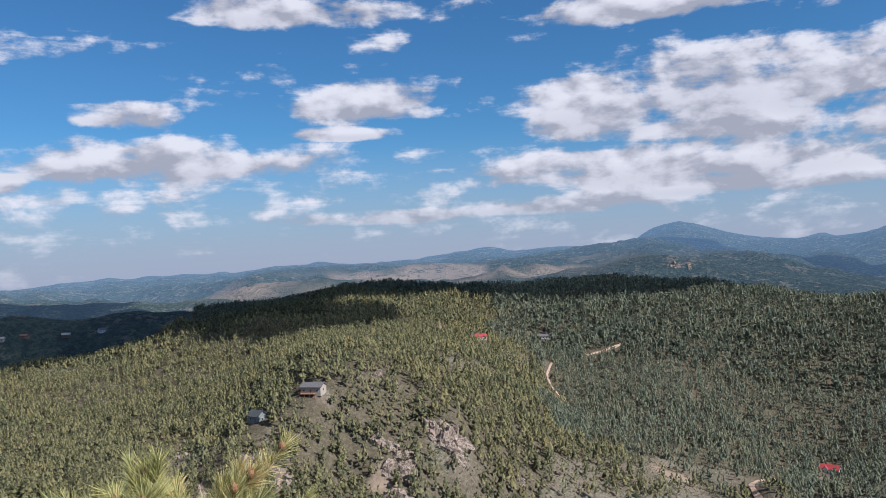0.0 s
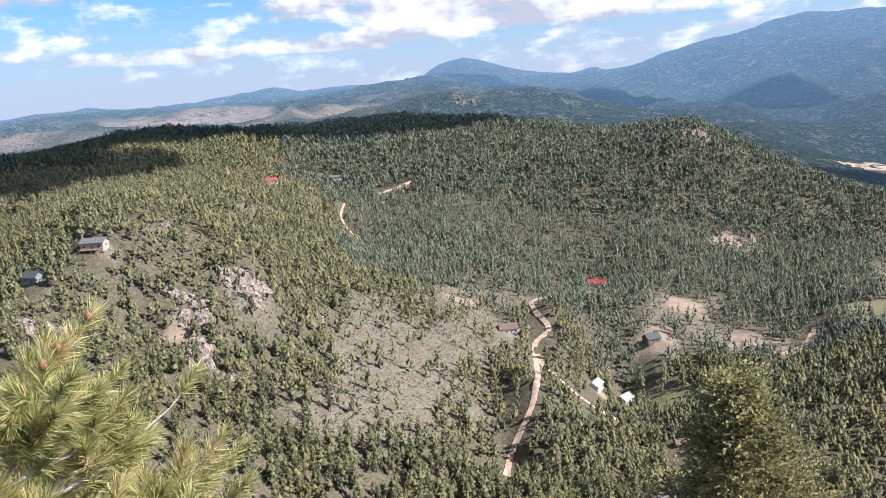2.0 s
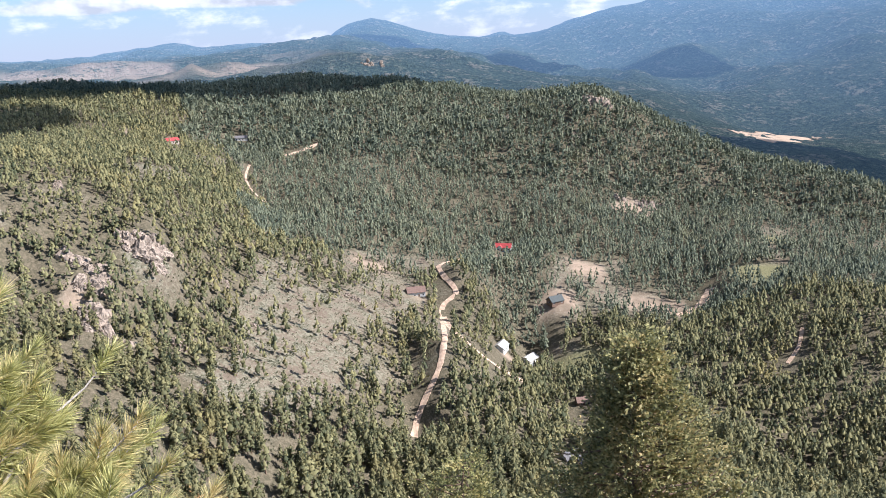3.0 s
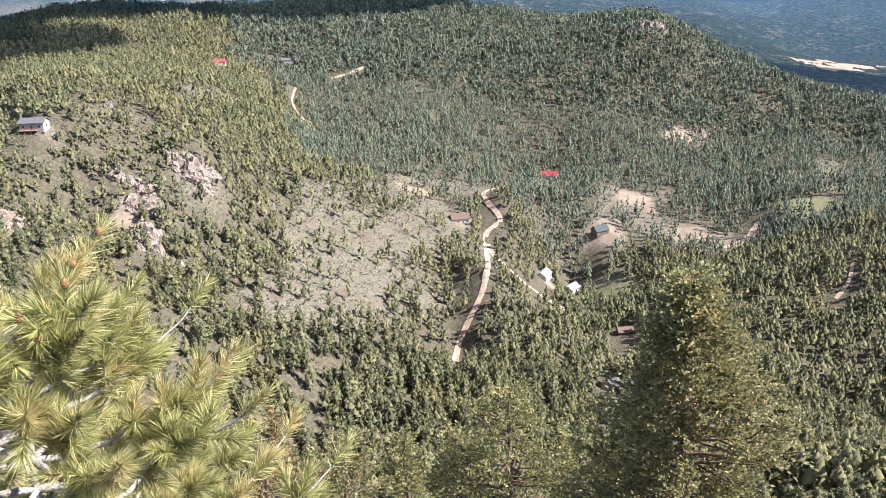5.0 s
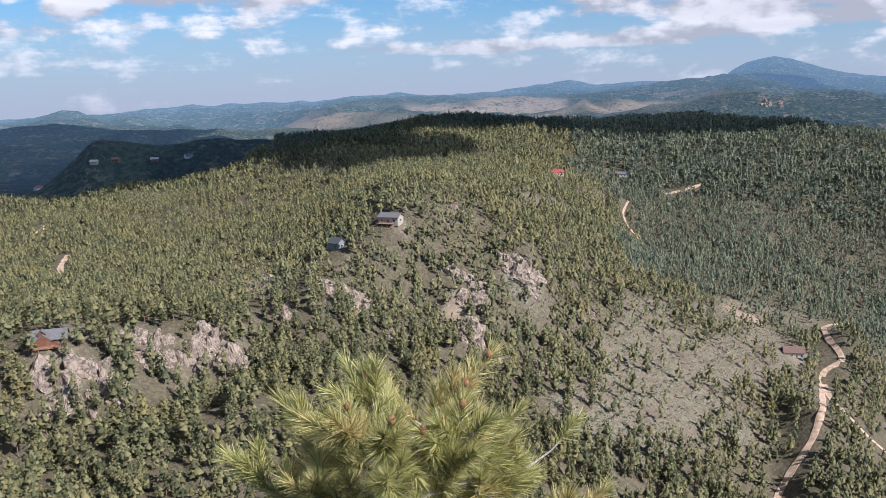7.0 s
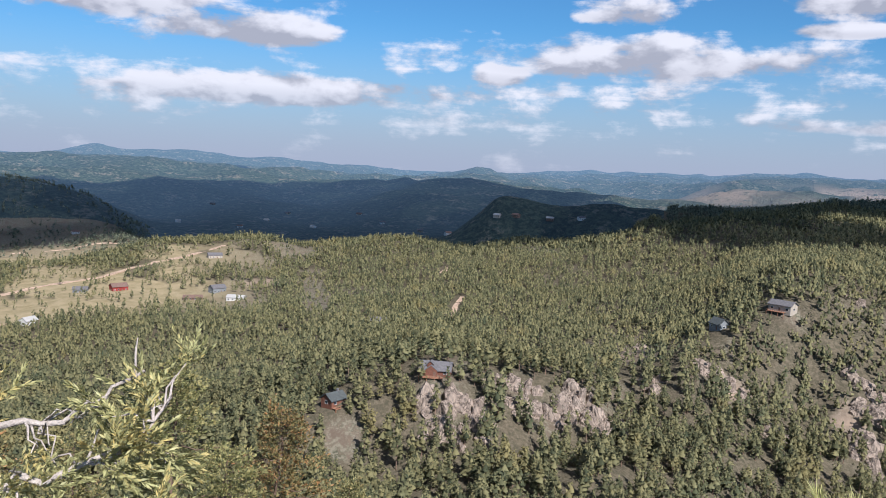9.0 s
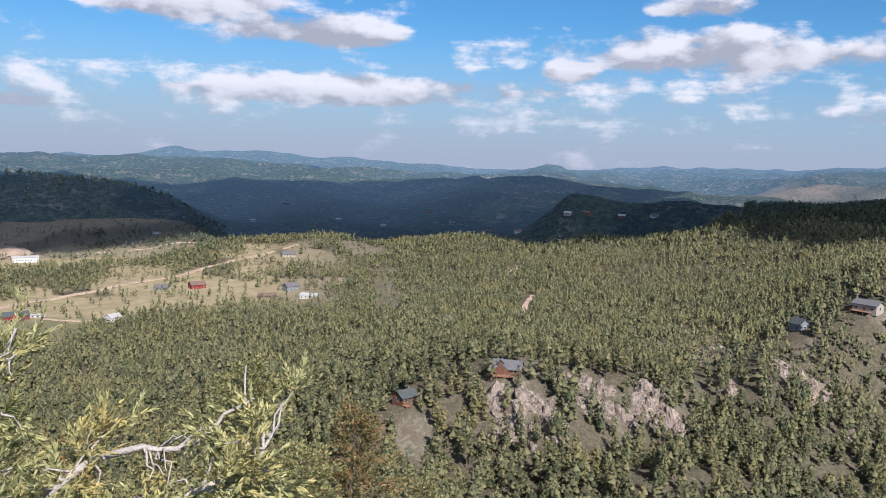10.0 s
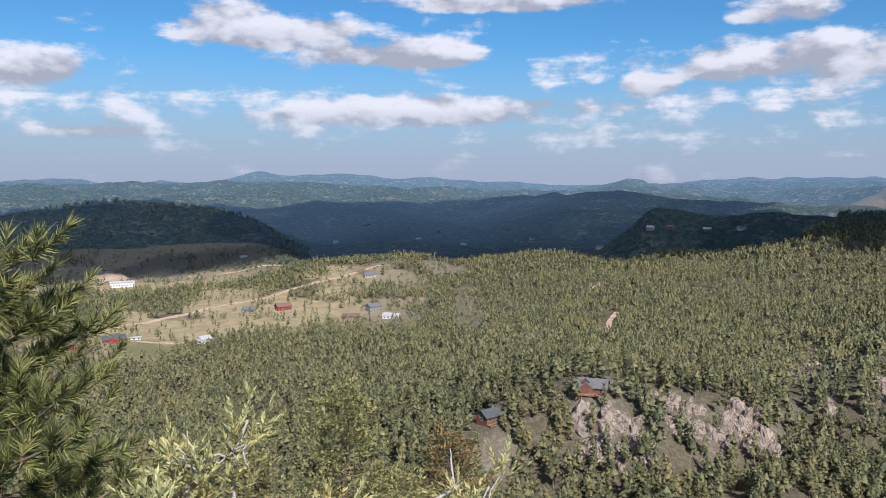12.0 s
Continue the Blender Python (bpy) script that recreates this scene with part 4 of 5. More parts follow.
house(64.9, -11.04, 560, 18, 9, 4.0, 2.8, 10, BARN, DARKROOF, "dark red house with grey roof in the meadow", front_gable=5.0)
house(67.28, -11.29, 560, 18, 10, 4.0, 3.0, -30, BARN, BROWNROOF, "dark red barn beside the dirt road", name="barn", category="barn")
house(63.65, -10.99, 560, 11, 3.2, 2.6, 0.4, 5, WHITE, PALEROOF, "long white trailer parked in the meadow", name="trailer", category="trailer")
house(47.62, -9.54, 600, 13, 9, 4.5, 2.6, 30, BLUEGREY, SHINGLE, "grey two-storey house at the meadow's edge")
house(46.35, -10.10, 560, 15, 9, 3.2, 1.8, -20, WHITE, PALEROOF, "long white house with pale roof")
house(53.88, -9.41, 600, 14, 9, 4.2, 2.8, 20, BARN, BROWNROOF, "red-brown farmhouse among scattered pines")
house(59.2, -11.40, 560, 10, 8, 3.6, 2.4, 40, WHITE, PALEROOF, "white cottage under tall pines")
house(56.17, -9.49, 600, 12, 8, 3.2, 2.2, -10, BLUEGREY, SHINGLE, "grey house beside the meadow road")
house(47.81, -7.26, 800, 15, 9, 3.4, 2.4, 10, CREAM, SHINGLE, "cream house on the dry hilltop")
house(49.21, -10.06, 580, 16, 8, 2.6, 1.8, 0, BROWN, BROWNROOF, "low brown stable with a long roof", name="stable", category="stable")
house(-2.36, -5.60, 650, 12, 8, 3.0, 2.4, 20, CREAM, REDROOF, "house with red roof high on the ridge", gap=((10, 9), (20, 9), (30, 8), (40, 6)))
house(-6.82, -5.73, 650, 14, 9, 3.0, 2.2, 0, WHITE, SHINGLE, "pale house with grey roof in the saddle", gap=((10, 9), (20, 9), (30, 8), (40, 6)))
house(64.26, -7.43, 1000, 30, 10, 5.0, 1.5, 5, WHITE, PALEROOF, "long white shed at the gravel yard", name="warehouse", category="shed")
FAR_HOUSES = ((41.27, -5.09), (33.82, -5.05), (31.89, -5.17), (24.84, -4.91), (22.71, -4.91), (38.12, -4.09), (44.44, -4.71), (47.99, -3.72),
              (56.47, -5.77), (28.5, -4.78), (36.5, -4.6), (27.2, -4.7), (50.2, -4.9), (43.0, -4.2), (46.2, -5.2))
for i, (a, e) in enumerate(FAR_HOUSES):
    house(a, e, 1300, 11, 8, 3.4, 2.2, (i * 37) % 80 - 40, (WHITE, CREAM, WHITE, BROWN)[i % 4], (PALEROOF, SHINGLE, BROWNROOF)[i % 3],
          "far house with pale walls in the shaded valley")


def mound(az, el, near, wide, tall, mat, name, label):
    at = site(az, el, near)
    bm = bmesh.new()
    bmesh.ops.create_icosphere(bm, subdivisions=4, radius=1)
    for v in bm.verts:
        q = 1 + 0.25 * noise.fractal(v.co * 2 + at * 0.1, 1.0, 2.0, 4)
        v.co = Vector((v.co.x * wide * q, v.co.y * wide * 0.7 * q, max(v.co.z, -0.3) * tall * q))
    me = bpy.data.meshes.new(name)
    bm.to_mesh(me)
    bm.free()
    me.materials.append(mat)
    ob = new(name, me)
    ob.matrix_world = Matrix.Translation(at) @ pose(0, 0, 0, 0, 0, az)
    tagged(ob, label, "mound")
    CLEAR.append((at.x, at.y, wide))


mound(65.28, -7.16, 1000, 34, 14, SAND, "gravel_mound", "large pinkish heap of gravel at the yard")


# ---- granite outcrops ----
def boulder(seed, sub=3):
    """An angular, fissured block about two metres across."""
    bm = bmesh.new()
    bmesh.ops.create_icosphere(bm, subdivisions=sub, radius=1)
    rng = random.Random(seed)
    cuts = [(Vector((rng.uniform(-1, 1), rng.uniform(-1, 1), rng.uniform(-0.4, 1))).normalized(), rng.uniform(0.55, 0.85)) for _ in range(9)]
    for v in bm.verts:
        p = v.co.copy()
        for n, d in cuts:
            k = p.dot(n) - d
            if k > 0:
                p -= n * k
        f = noise.fractal(p * 2.3 + Vector((seed, 0, 0)), 0.9, 2.0, 4)
        crack = abs(noise.noise(Vector((p.x * 3.5, p.y * 3.5, p.z * 0.8)) + Vector((0, seed, 0))))
        v.co = p * (1 + 0.16 * f - 0.22 * max(0, 0.22 - crack) / 0.22)
    me = bpy.data.meshes.new("boulder")
    bm.to_mesh(me)
    bm.free()
    me.materials.append(ROCK)
    return me


BOULDERS = [boulder(s) for s in range(6)]


def outcrop(az, el, near, wide, tall, count, seed, label="weathered pinkish granite outcrop among the pines"):
    """A stand of blocks, wide and tall in metres, that crops out of the slope."""
    rng = random.Random(seed)
    at = site(az, el, near)
    rock = new("rock_outcrop")
    rock.matrix_world = Matrix.Translation(at) @ pose(0, 0, 0, 0, 0, az)
    out = Vector((at.x, at.y, 0)).normalized()
    side = Vector((out.y, -out.x, 0))
    for i in range(count):
        u, v = rng.uniform(-0.5, 0.5) * wide, rng.uniform(-0.6, 0.6) * tall
        p = at + side * u + out * v
        g = float(terrain([p.x], [p.y])[0])
        b = new("boulder", BOULDERS[rng.randrange(6)])
        b.parent = rock
        s = rng.uniform(0.45, 1.0) * min(wide, tall) * 0.42 + 0.4
        b.location = rock.matrix_world.inverted() @ Vector((p.x, p.y, g - s * 0.3))
        b.rotation_euler = (rng.uniform(-0.25, 0.25), rng.uniform(-0.25, 0.25), rng.uniform(0, 6.3))
        b.scale = (s * rng.uniform(0.7, 1.2), s * rng.uniform(0.7, 1.1), s * rng.uniform(0.7, 1.5))
        if i % 2 == 0:
            CLEAR.append((p.x - out.x * 4, p.y - out.y * 4, s * 0.5))
    tagged(rock, label, "rock")


for i, row in enumerate((
        (21.21, -16.85, 250, 26, 14, 24), (24.0, -16.6, 250, 16, 14, 12), (26.69, -16.12, 250, 11, 15, 14), (31.61, -17.6, 250, 18, 17, 20), (29.6, -18.4, 250, 14, 18, 10),
        (12.70, -13.78, 300, 24, 14, 18), (3.94, -13.56, 300, 17, 20, 18), (0.25, -12.32, 300, 20, 16, 18), (3.28, -16.93, 280, 16, 16, 12), (27.37, -15.68, 250, 16, 12, 10),
        (-31.01, -4.24, 900, 34, 26, 16), (-30.23, -6.76, 800, 26, 16, 9), (-24.08, -5.27, 800, 40, 14, 12), (-33.99, -11.17, 650, 60, 16, 16), (-15.93, -1.06, 1700, 60, 16, 12),
        (1.02, -4.52, 700, 9, 9, 4), (-13.53, -17.23, 350, 9, 8, 6), (-9.50, -23.01, 300, 9, 7, 7), (18.98, -12.35, 330, 18, 10, 10), (-14.64, -6.47, 700, 22, 10, 8),
        (5.24, -7.61, 420, 14, 8, 8), (-33.4, -4.9, 900, 20, 12, 6), (9.0, -16.5, 280, 14, 14, 10), (-4.5, -15.0, 300, 8, 7, 6), (-6.5, -18.5, 300, 6, 6, 5),
        (17.0, -14.5, 280, 14, 12, 8), (-1.5, -19.0, 280, 10, 10, 7))):
    outcrop(*row, 40 + i)


# ---- the forest ----
RNG = np.random.default_rng(7)


def single_pine(kind):
    rng = np.random.default_rng(100 + kind)
    tree = new("pine_tree")
    v, f = crown(rng, 300, rng.uniform(0.23, 0.3), rng.uniform(0.12, 0.3), 0.07, 9, 5)
    me = mesh_from("crown", v, f)
    me.materials.append(FOLIAGE)
    new("crown", me).parent = tree
    v, f = stem()
    me = mesh_from("trunk", v, f)
    me.materials.append(BARK)
    new("trunk", me).parent = tree
    return tagged(tree, "green ponderosa pine on the steep slope below the lookout", "tree", "pines on the near slope")


KINDS = [single_pine(k) for k in range(8)]
x, y = scatter(RNG, 130, 400, 22)
order = np.argsort(np.hypot(x, y))
x, y = x[order], y[order]
SINGLE = 290
z = terrain(x[:SINGLE], y[:SINGLE])
for i in range(SINGLE):
    tall = RNG.uniform(6, 11)
    m = Matrix.Translation((x[i], y[i], z[i])) @ pose(0, 0, 0, RNG.uniform(-2, 2), RNG.uniform(-2, 2), RNG.uniform(0, 360))
    if i < len(KINDS):
        KINDS[i].scale = (tall, tall, tall)
        KINDS[i].matrix_basis = m @ Matrix.Diagonal((tall, tall, tall, 1))
    else:
        copy_thing(KINDS[i % len(KINDS)], m)
forest("pine_forest", "open ponderosa pine forest on the rocky slopes", RNG, x[SINGLE:], y[SINGLE:], 80, 0.10, 0.235, 10.8, FOLIAGE, True, 8, 5)
x, y = scatter(RNG, 400, 900, 17.5)
keep = shown(x, y)
x, y = x[keep], y[keep]
az, r = polar(x, y)
cool = (az < -7 + 12 * (fbm(x, y, 120, 3, 64) - 0.5)) & (r > 610 + 160 * (fbm(x, y, 90, 3, 65) - 0.5))      # the north face, its shade and haze put into cooler foliage colour
forest("pine_forest", "olive pine forest on the farther sunny slopes", RNG, x[~cool], y[~cool], 11, 0.17, 0.29, 8.4, FOLIAGE, False, 4, 4)
forest("fir_forest", "blue-green fir forest on the north face", RNG, x[cool], y[cool], 9, 0.17, 0.25, 8.8, HAZED_FOLIAGE, False, 4, 4, 0.75)
x, y = scatter(RNG, 900, 1400, 20)
sx, sy = scatter(RNG, 1400, 1700, 50, 52, 80)
x, y = np.r_[x, sx], np.r_[y, sy]
keep = shown(x, y)
x, y = x[keep], y[keep]
az, r = polar(x, y)
keep = (r < 1150) | (az < 17) | (az > 50)
x, y, az, r = x[keep], y[keep], az[keep], r[keep]
warm = (az > -3 + 8 * (fbm(x, y, 120, 3, 64) - 0.5)) & (r < 1160)
forest("pine_forest", "olive pine forest on the western crest", RNG, x[warm], y[warm], 7, 0.3, 0.26, 9.0, FOLIAGE, False, 1, 4)
forest("fir_forest", "dense dark conifer forest on the far ridges", RNG, x[~warm], y[~warm], 7, 0.34, 0.25, 9.2, HAZED_FOLIAGE, False, 1, 4, 0.75)
x, y = scatter(RNG, 200, 640, 5.5, -24, 14, False)
keep = density(x, y) < 0.75
forest("sagebrush", "grey-green sagebrush and low juniper on the dry slope", RNG, x[keep], y[keep], 5, 0.5, 0.62, 1.15, SAGE, False, 1, 5)


# ---- trees round the lookout ----
def leaf_material(name, dark, light, tip, sheer=0.35):
    m, n = material(name)
    island = n.node("ShaderNodeNewGeometry").outputs["Random Per Island"]
    at = n.node("ShaderNodeTexCoord").outputs["Object"]
    c = n.mix(n.ramp(island, 0.0, 0.85), dark, light)
    c = n.mix(n.ramp(n.math("ADD", n.noise(at, 5.0, 3), n.math("MULTIPLY", island, 0.25)), 0.62, 0.8), c, tip)
    finish(n, c, 0.5, None, sheer=sheer, spec=0.3)
    return m


NEEDLE = leaf_material("pine_needles", (0.21, 0.22, 0.07), (0.60, 0.57, 0.24), (0.66, 0.54, 0.26))
NEEDLE_DARK = leaf_material("dark_pine_needles", (0.05, 0.065, 0.024), (0.24, 0.25, 0.085), (0.33, 0.32, 0.11), 0.22)
JUNIPER = leaf_material("juniper_scales", (0.20, 0.20, 0.085), (0.48, 0.47, 0.22), (0.55, 0.44, 0.17), 0.25)
FIRGREEN = leaf_material("fir_needles", (0.11, 0.12, 0.05), (0.37, 0.36, 0.15), (0.44, 0.38, 0.16), 0.4)
OLIVE = leaf_material("olive_foliage", (0.12, 0.125, 0.055), (0.42, 0.395, 0.175), (0.45, 0.36, 0.165), 0.4)
RUST = leaf_material("rusty_foliage", (0.09, 0.08, 0.034), (0.29, 0.25, 0.10), (0.36, 0.19, 0.08), 0.2)
PALEBARK = plain("pale_bark", (0.42, 0.37, 0.33), 0.9, 14.0, 0.3, bump=0.5)
CONE = plain("pine_cone", (0.24, 0.125, 0.06), 0.8, 40.0, 0.4)


def tube(pts, r0, r1, sides=6):
    """A tapered limb along a line of points."""
    pts = np.array([tuple(p) for p in pts])
    n = len(pts)
    verts, faces = [], []
    for i in range(n):
        t = pts[min(i + 1, n - 1)] - pts[max(i - 1, 0)]
        t = t / (np.linalg.norm(t) + 1e-9)
        u = np.cross(t, (0.31, 0.17, 0.93) if abs(t[2]) < 0.9 else (1.0, 0.2, 0))
        u /= np.linalg.norm(u)
        w = np.cross(t, u)
        r = r0 + (r1 - r0) * i / (n - 1)
        r *= 1 + 0.12 * math.sin(i * 2.7 + pts[0][0] * 40)
        for k in range(sides):
            a = 2 * math.pi * k / sides
            verts.append(pts[i] + r * (u * math.cos(a) + w * math.sin(a)))
    for i in range(n - 1):
        for k in range(sides):
            a, b = i * sides + k, i * sides + (k + 1) % sides
            faces += [(a, b, b + sides), (a, b + sides, a + sides)]
    return np.array(verts), np.array(faces)


def joined(name, pieces, mat, parent, label=""):
    verts, faces, base = [], [], 0
    for v, f in pieces:
        verts.append(v)
        faces.append(np.asarray(f) + base)
        base += len(v)
    me = mesh_from(name, np.concatenate(verts), np.concatenate(faces))
    me.materials.append(mat)
    ob = new(name, me)
    ob.parent = parent
    if label:
        tagged(ob, label)
    return ob


def frame_of(d):
    d = np.asarray(d, float)
    d = d / np.linalg.norm(d)
    u = np.cross(d, (0, 0, 1) if abs(d[2]) < 0.95 else (1, 0, 0))
    u /= np.linalg.norm(u)
    return d, u, np.cross(d, u)


def tuft(rng, at, way, length, count, width, shoot):
    """A brush of needles at the end of a twig: thin blades that fan out from the last stretch of the shoot."""
    d, u, w = frame_of(way)
    along = rng.uniform(0, 1, count) ** 0.8
    a = rng.uniform(0, 2 * math.pi, count)
    lean = np.radians(16 + 44 * (1 - along) ** 0.7 + rng.uniform(-12, 12, count))
    side = np.cos(a)[:, None] * u + np.sin(a)[:, None] * w
    go = np.cos(lean)[:, None] * d + np.sin(lean)[:, None] * side
    base = np.asarray(at) - d * shoot * (1 - along)[:, None]
    tip = base + go * (length * rng.uniform(0.75, 1.1, count))[:, None]
    tip[:, 2] -= 0.06 * length
    cross = np.cross(go, rng.normal(size=(count, 3)))
    cross /= np.linalg.norm(cross, axis=1)[:, None]
    v = np.stack([base - cross * width / 2, base + cross * width / 2, tip], 1).reshape(-1, 3)
    return v, np.arange(count * 3).reshape(-1, 3)


def bent(a, b, lift, n=6, rng=None, shake=0.0):
    a, b = np.asarray(a, float), np.asarray(b, float)
    out = []
    for i in range(n):
        f = i / (n - 1)
        p = a + (b - a) * f + np.array((0, 0, lift * (f * f - f)))
        if rng is not None and 0 < i < n - 1:
            p = p + rng.normal(size=3) * shake
        out.append(p)
    return np.array(out)


def pine(base, top, spread, whorls, seed, needles, length, width, label, mat, bark, low=0.25, arms=5, cones=8, shoots=5, shape=0.6, clear=0.0):
    """A young pine: trunk, whorls of limbs that turn upwards, and a brush of needles on every shoot."""
    rng = np.random.default_rng(seed)
    base, top = np.array(base, float), np.array(top, float)
    tree = new("pine_tree")
    trunk = bent(base, top, 0, 10, rng, 0.012)
    tall = np.linalg.norm(top - base)
    joined("trunk", [tube(trunk, 0.018 * tall ** 0.6, 0.006, 8)], bark, tree)
    shafts = []
    brushes, tips = [tuft(rng, top + (0, 0, length * 0.3), (0, 0, 1), length, needles, width, length)], []
    for k in range(whorls):
        f = low + (1 - low) * (k + 0.5) / whorls
        at = base + (top - base) * f
        reach = spread * max(0.1, (1 - f) / (1 - low)) ** shape * 1.05
        for j in range(arms):
            turn = 2 * math.pi * (j + 0.5 * (k % 2)) / arms + rng.uniform(-0.45, 0.45)
            r = reach * rng.uniform(0.7, 1.1)
            if f < clear and math.cos(turn) * base[0] + math.sin(turn) * base[1] < -0.25 * math.hypot(base[0], base[1]):
                continue    # bare towards the open side
            end = at + np.array((math.cos(turn) * r, math.sin(turn) * r, 0.30 * r + rng.uniform(-0.05, 0.10) * tall * 0.2))
            line = bent(at, end, 0.35 * r, 7, rng, 0.02 * r)
            joined("limb", [tube(line, 0.004 + 0.014 * r, 0.003, 5)], bark, tree)
            n = max(2, int(round(shoots * min(1.5, r / spread + 0.35))))
            twigs = []
            for q in range(n):
                s = 1.0 if q == 0 else rng.uniform(0.45, 1.0)
                p = line[int(s * 6)]
                d = (line[-1] - line[-3]) / (np.linalg.norm(line[-1] - line[-3]) + 1e-9)
                go = d * 0.7 + rng.normal(size=3) * 0.55 + np.array((0, 0, 0.55))
                go /= np.linalg.norm(go)
                if q == 0:
                    go = d + np.array((0, 0, 0.35))
                    go /= np.linalg.norm(go)
                tip = p + go * length * rng.uniform(0.7, 1.7)
                twigs.append(tube(bent(p, tip, 0.02, 4), 0.0035, 0.002, 4))
                brushes.append(tuft(rng, tip, go, length * rng.uniform(0.8, 1.1), needles, width, length * 1.35))
                tips.append((tip, go))
            shafts += twigs
    tagged(joined("twig_growth", shafts, bark, tree), kind="stuff")
    tagged(joined("needles", brushes, mat, tree, "long yellow-green pine needles"), kind="stuff")
    ranked = sorted(tips, key=lambda t: t[0] @ base / np.linalg.norm(base) - 1.5 * t[0][2])[:cones * 3]
    for i in range(cones):
        p, go = ranked[i * 3 % len(ranked)]
        bm = bmesh.new()
        bmesh.ops.create_icosphere(bm, subdivisions=2, radius=0.0125)
        for v in bm.verts:
            v.co.z *= 1.5
            v.co *= 1 + 0.18 * math.sin(v.co.z * 700) * math.cos(math.atan2(v.co.y, v.co.x) * 5)
        bmesh.ops.translate(bm, vec=Vector(p - base / np.linalg.norm(base) * 0.012 - go * 0.012), verts=bm.verts[:])
        part("cone", bm, CONE, tree, "small brown pine cone")
    return tagged(tree, label, "tree")


def sprays(rng, at, way, size, count, broad=0.085, reach=(0.3, 0.65)):
    """A flat, uneven spray of small leaves: pointed blades set along a shoot."""
    d, u, w = frame_of(way)
    s = rng.uniform(0, 1, count)
    side = rng.choice((-1.0, 1.0), count)[:, None] * (u * rng.uniform(0.5, 1, (count, 1)) + w * rng.uniform(-0.6, 0.6, (count, 1)))
    base = np.asarray(at) + d * (s * size)[:, None]
    go = d * 0.8 + side * (1.15 - s)[:, None]
    go /= np.linalg.norm(go, axis=1)[:, None]
    tip = base + go * (size * rng.uniform(*reach, count))[:, None]
    cross = np.cross(go, rng.normal(size=(count, 3)))
    cross /= np.linalg.norm(cross, axis=1)[:, None]
    mid = (base + tip) / 2
    half = size * broad
    v = np.stack([base, mid - cross * half, tip, mid + cross * half], 1).reshape(-1, 3)
    f = np.arange(count * 4).reshape(-1, 4)
    return v, np.concatenate([f[:, [0, 1, 2]], f[:, [0, 2, 3]]])


def leafy(az, el, d, tall, wide, seed, mat, label, limbs=90, each=13, leaf=0.11, round_top=0.6, kind="conifer"):
    """A bushy conifer d metres off, whose top shows at azimuth az and elevation el."""
    rng = np.random.default_rng(seed)
    top = np.array(bearing(az, 0, d)) * 1.0
    top[2] = d * math.tan(radians(el))
    ground = float(terrain([top[0]], [top[1]])[0])
    tall = max(tall, top[2] - ground)
    base = np.array((top[0], top[1], top[2] - tall))
    tree = new(kind + "_tree")
    joined("trunk", [tube(bent(base, top - (0, 0, tall * 0.05), 0, 9, rng, 0.02 * wide), 0.014 * tall + 0.03, 0.01, 7)], BARK, tree)
    leaves, wood = [], []
    for k in range(limbs):
        f = 1 - ((k + 0.5) / limbs) ** 0.85 * 0.88
        at = base + (top - base) * (f * 0.97)
        turn = k * 2.4 + rng.uniform(-0.5, 0.5)
        lobe = 0.85 + 0.75 * noise.noise(Vector((math.cos(turn) * 1.3, math.sin(turn) * 1.3, f * 6.5 + seed)))
        reach = wide / 2 * max(0.06, (1 - f)) ** round_top * 1.25 * rng.uniform(0.55, 1.15) * lobe
        reach = min(reach, wide * 0.62)
        end = at + np.array((math.cos(turn) * reach, math.sin(turn) * reach, reach * rng.uniform(0.0, 0.5)))
        line = bent(at, end, 0.15 * reach, 6, rng, 0.03 * reach)
        wood.append(tube(line, 0.006 + 0.012 * reach, 0.004, 4))
        for q in range(int(each * 1.6)):
            s = rng.uniform(0.3, 1.0) ** 0.6
            i = min(4, int(s * 5))
            p = line[i] + (line[i + 1] - line[i]) * (s * 5 - i) + rng.normal(size=3) * leaf * 0.75
            go = (end - at) / (np.linalg.norm(end - at) + 1e-9) + rng.normal(size=3) * 0.6 + np.array((0, 0, 0.35))
            leaves.append(sprays(rng, p, go, leaf * rng.uniform(0.8, 1.6), 8, 0.12, (0.25, 0.55)))
    tagged(joined("branchwork", wood, BARK, tree), kind="stuff")
    tagged(joined("foliage", leaves, mat, tree), kind="stuff")
    return tagged(tree, label, "tree")


# the young pine an arm's length below the lookout
PINE_AT = bearing(12.0, 0, 2.33)
PINE_BASE = Vector((PINE_AT.x + 0.03, PINE_AT.y, float(terrain([PINE_AT.x], [PINE_AT.y])[0]) - 0.05))
pine(PINE_BASE, (PINE_AT.x, PINE_AT.y, -0.92), 0.87, 13, 3, 175, 0.08, 0.0036, "young pine with yellow-green needles and pale grey trunk", NEEDLE, PALEBARK, low=0.2,
     arms=5, cones=14, shoots=14, shape=0.48, clear=0.66)
# the taller pine west of it
WEST_AT = Vector((-0.55, -0.05, 0)) + bearing(77.3, 0, 5.0)
pine((WEST_AT.x, WEST_AT.y, float(terrain([WEST_AT.x], [WEST_AT.y])[0]) - 0.1), (WEST_AT.x, WEST_AT.y, -0.2), 1.30, 19, 8, 85, 0.115, 0.008,
     "dark green pine with dense needle brushes on the ledge", NEEDLE_DARK, BARK, low=0.15, arms=7, cones=4, shoots=13, shape=0.3)

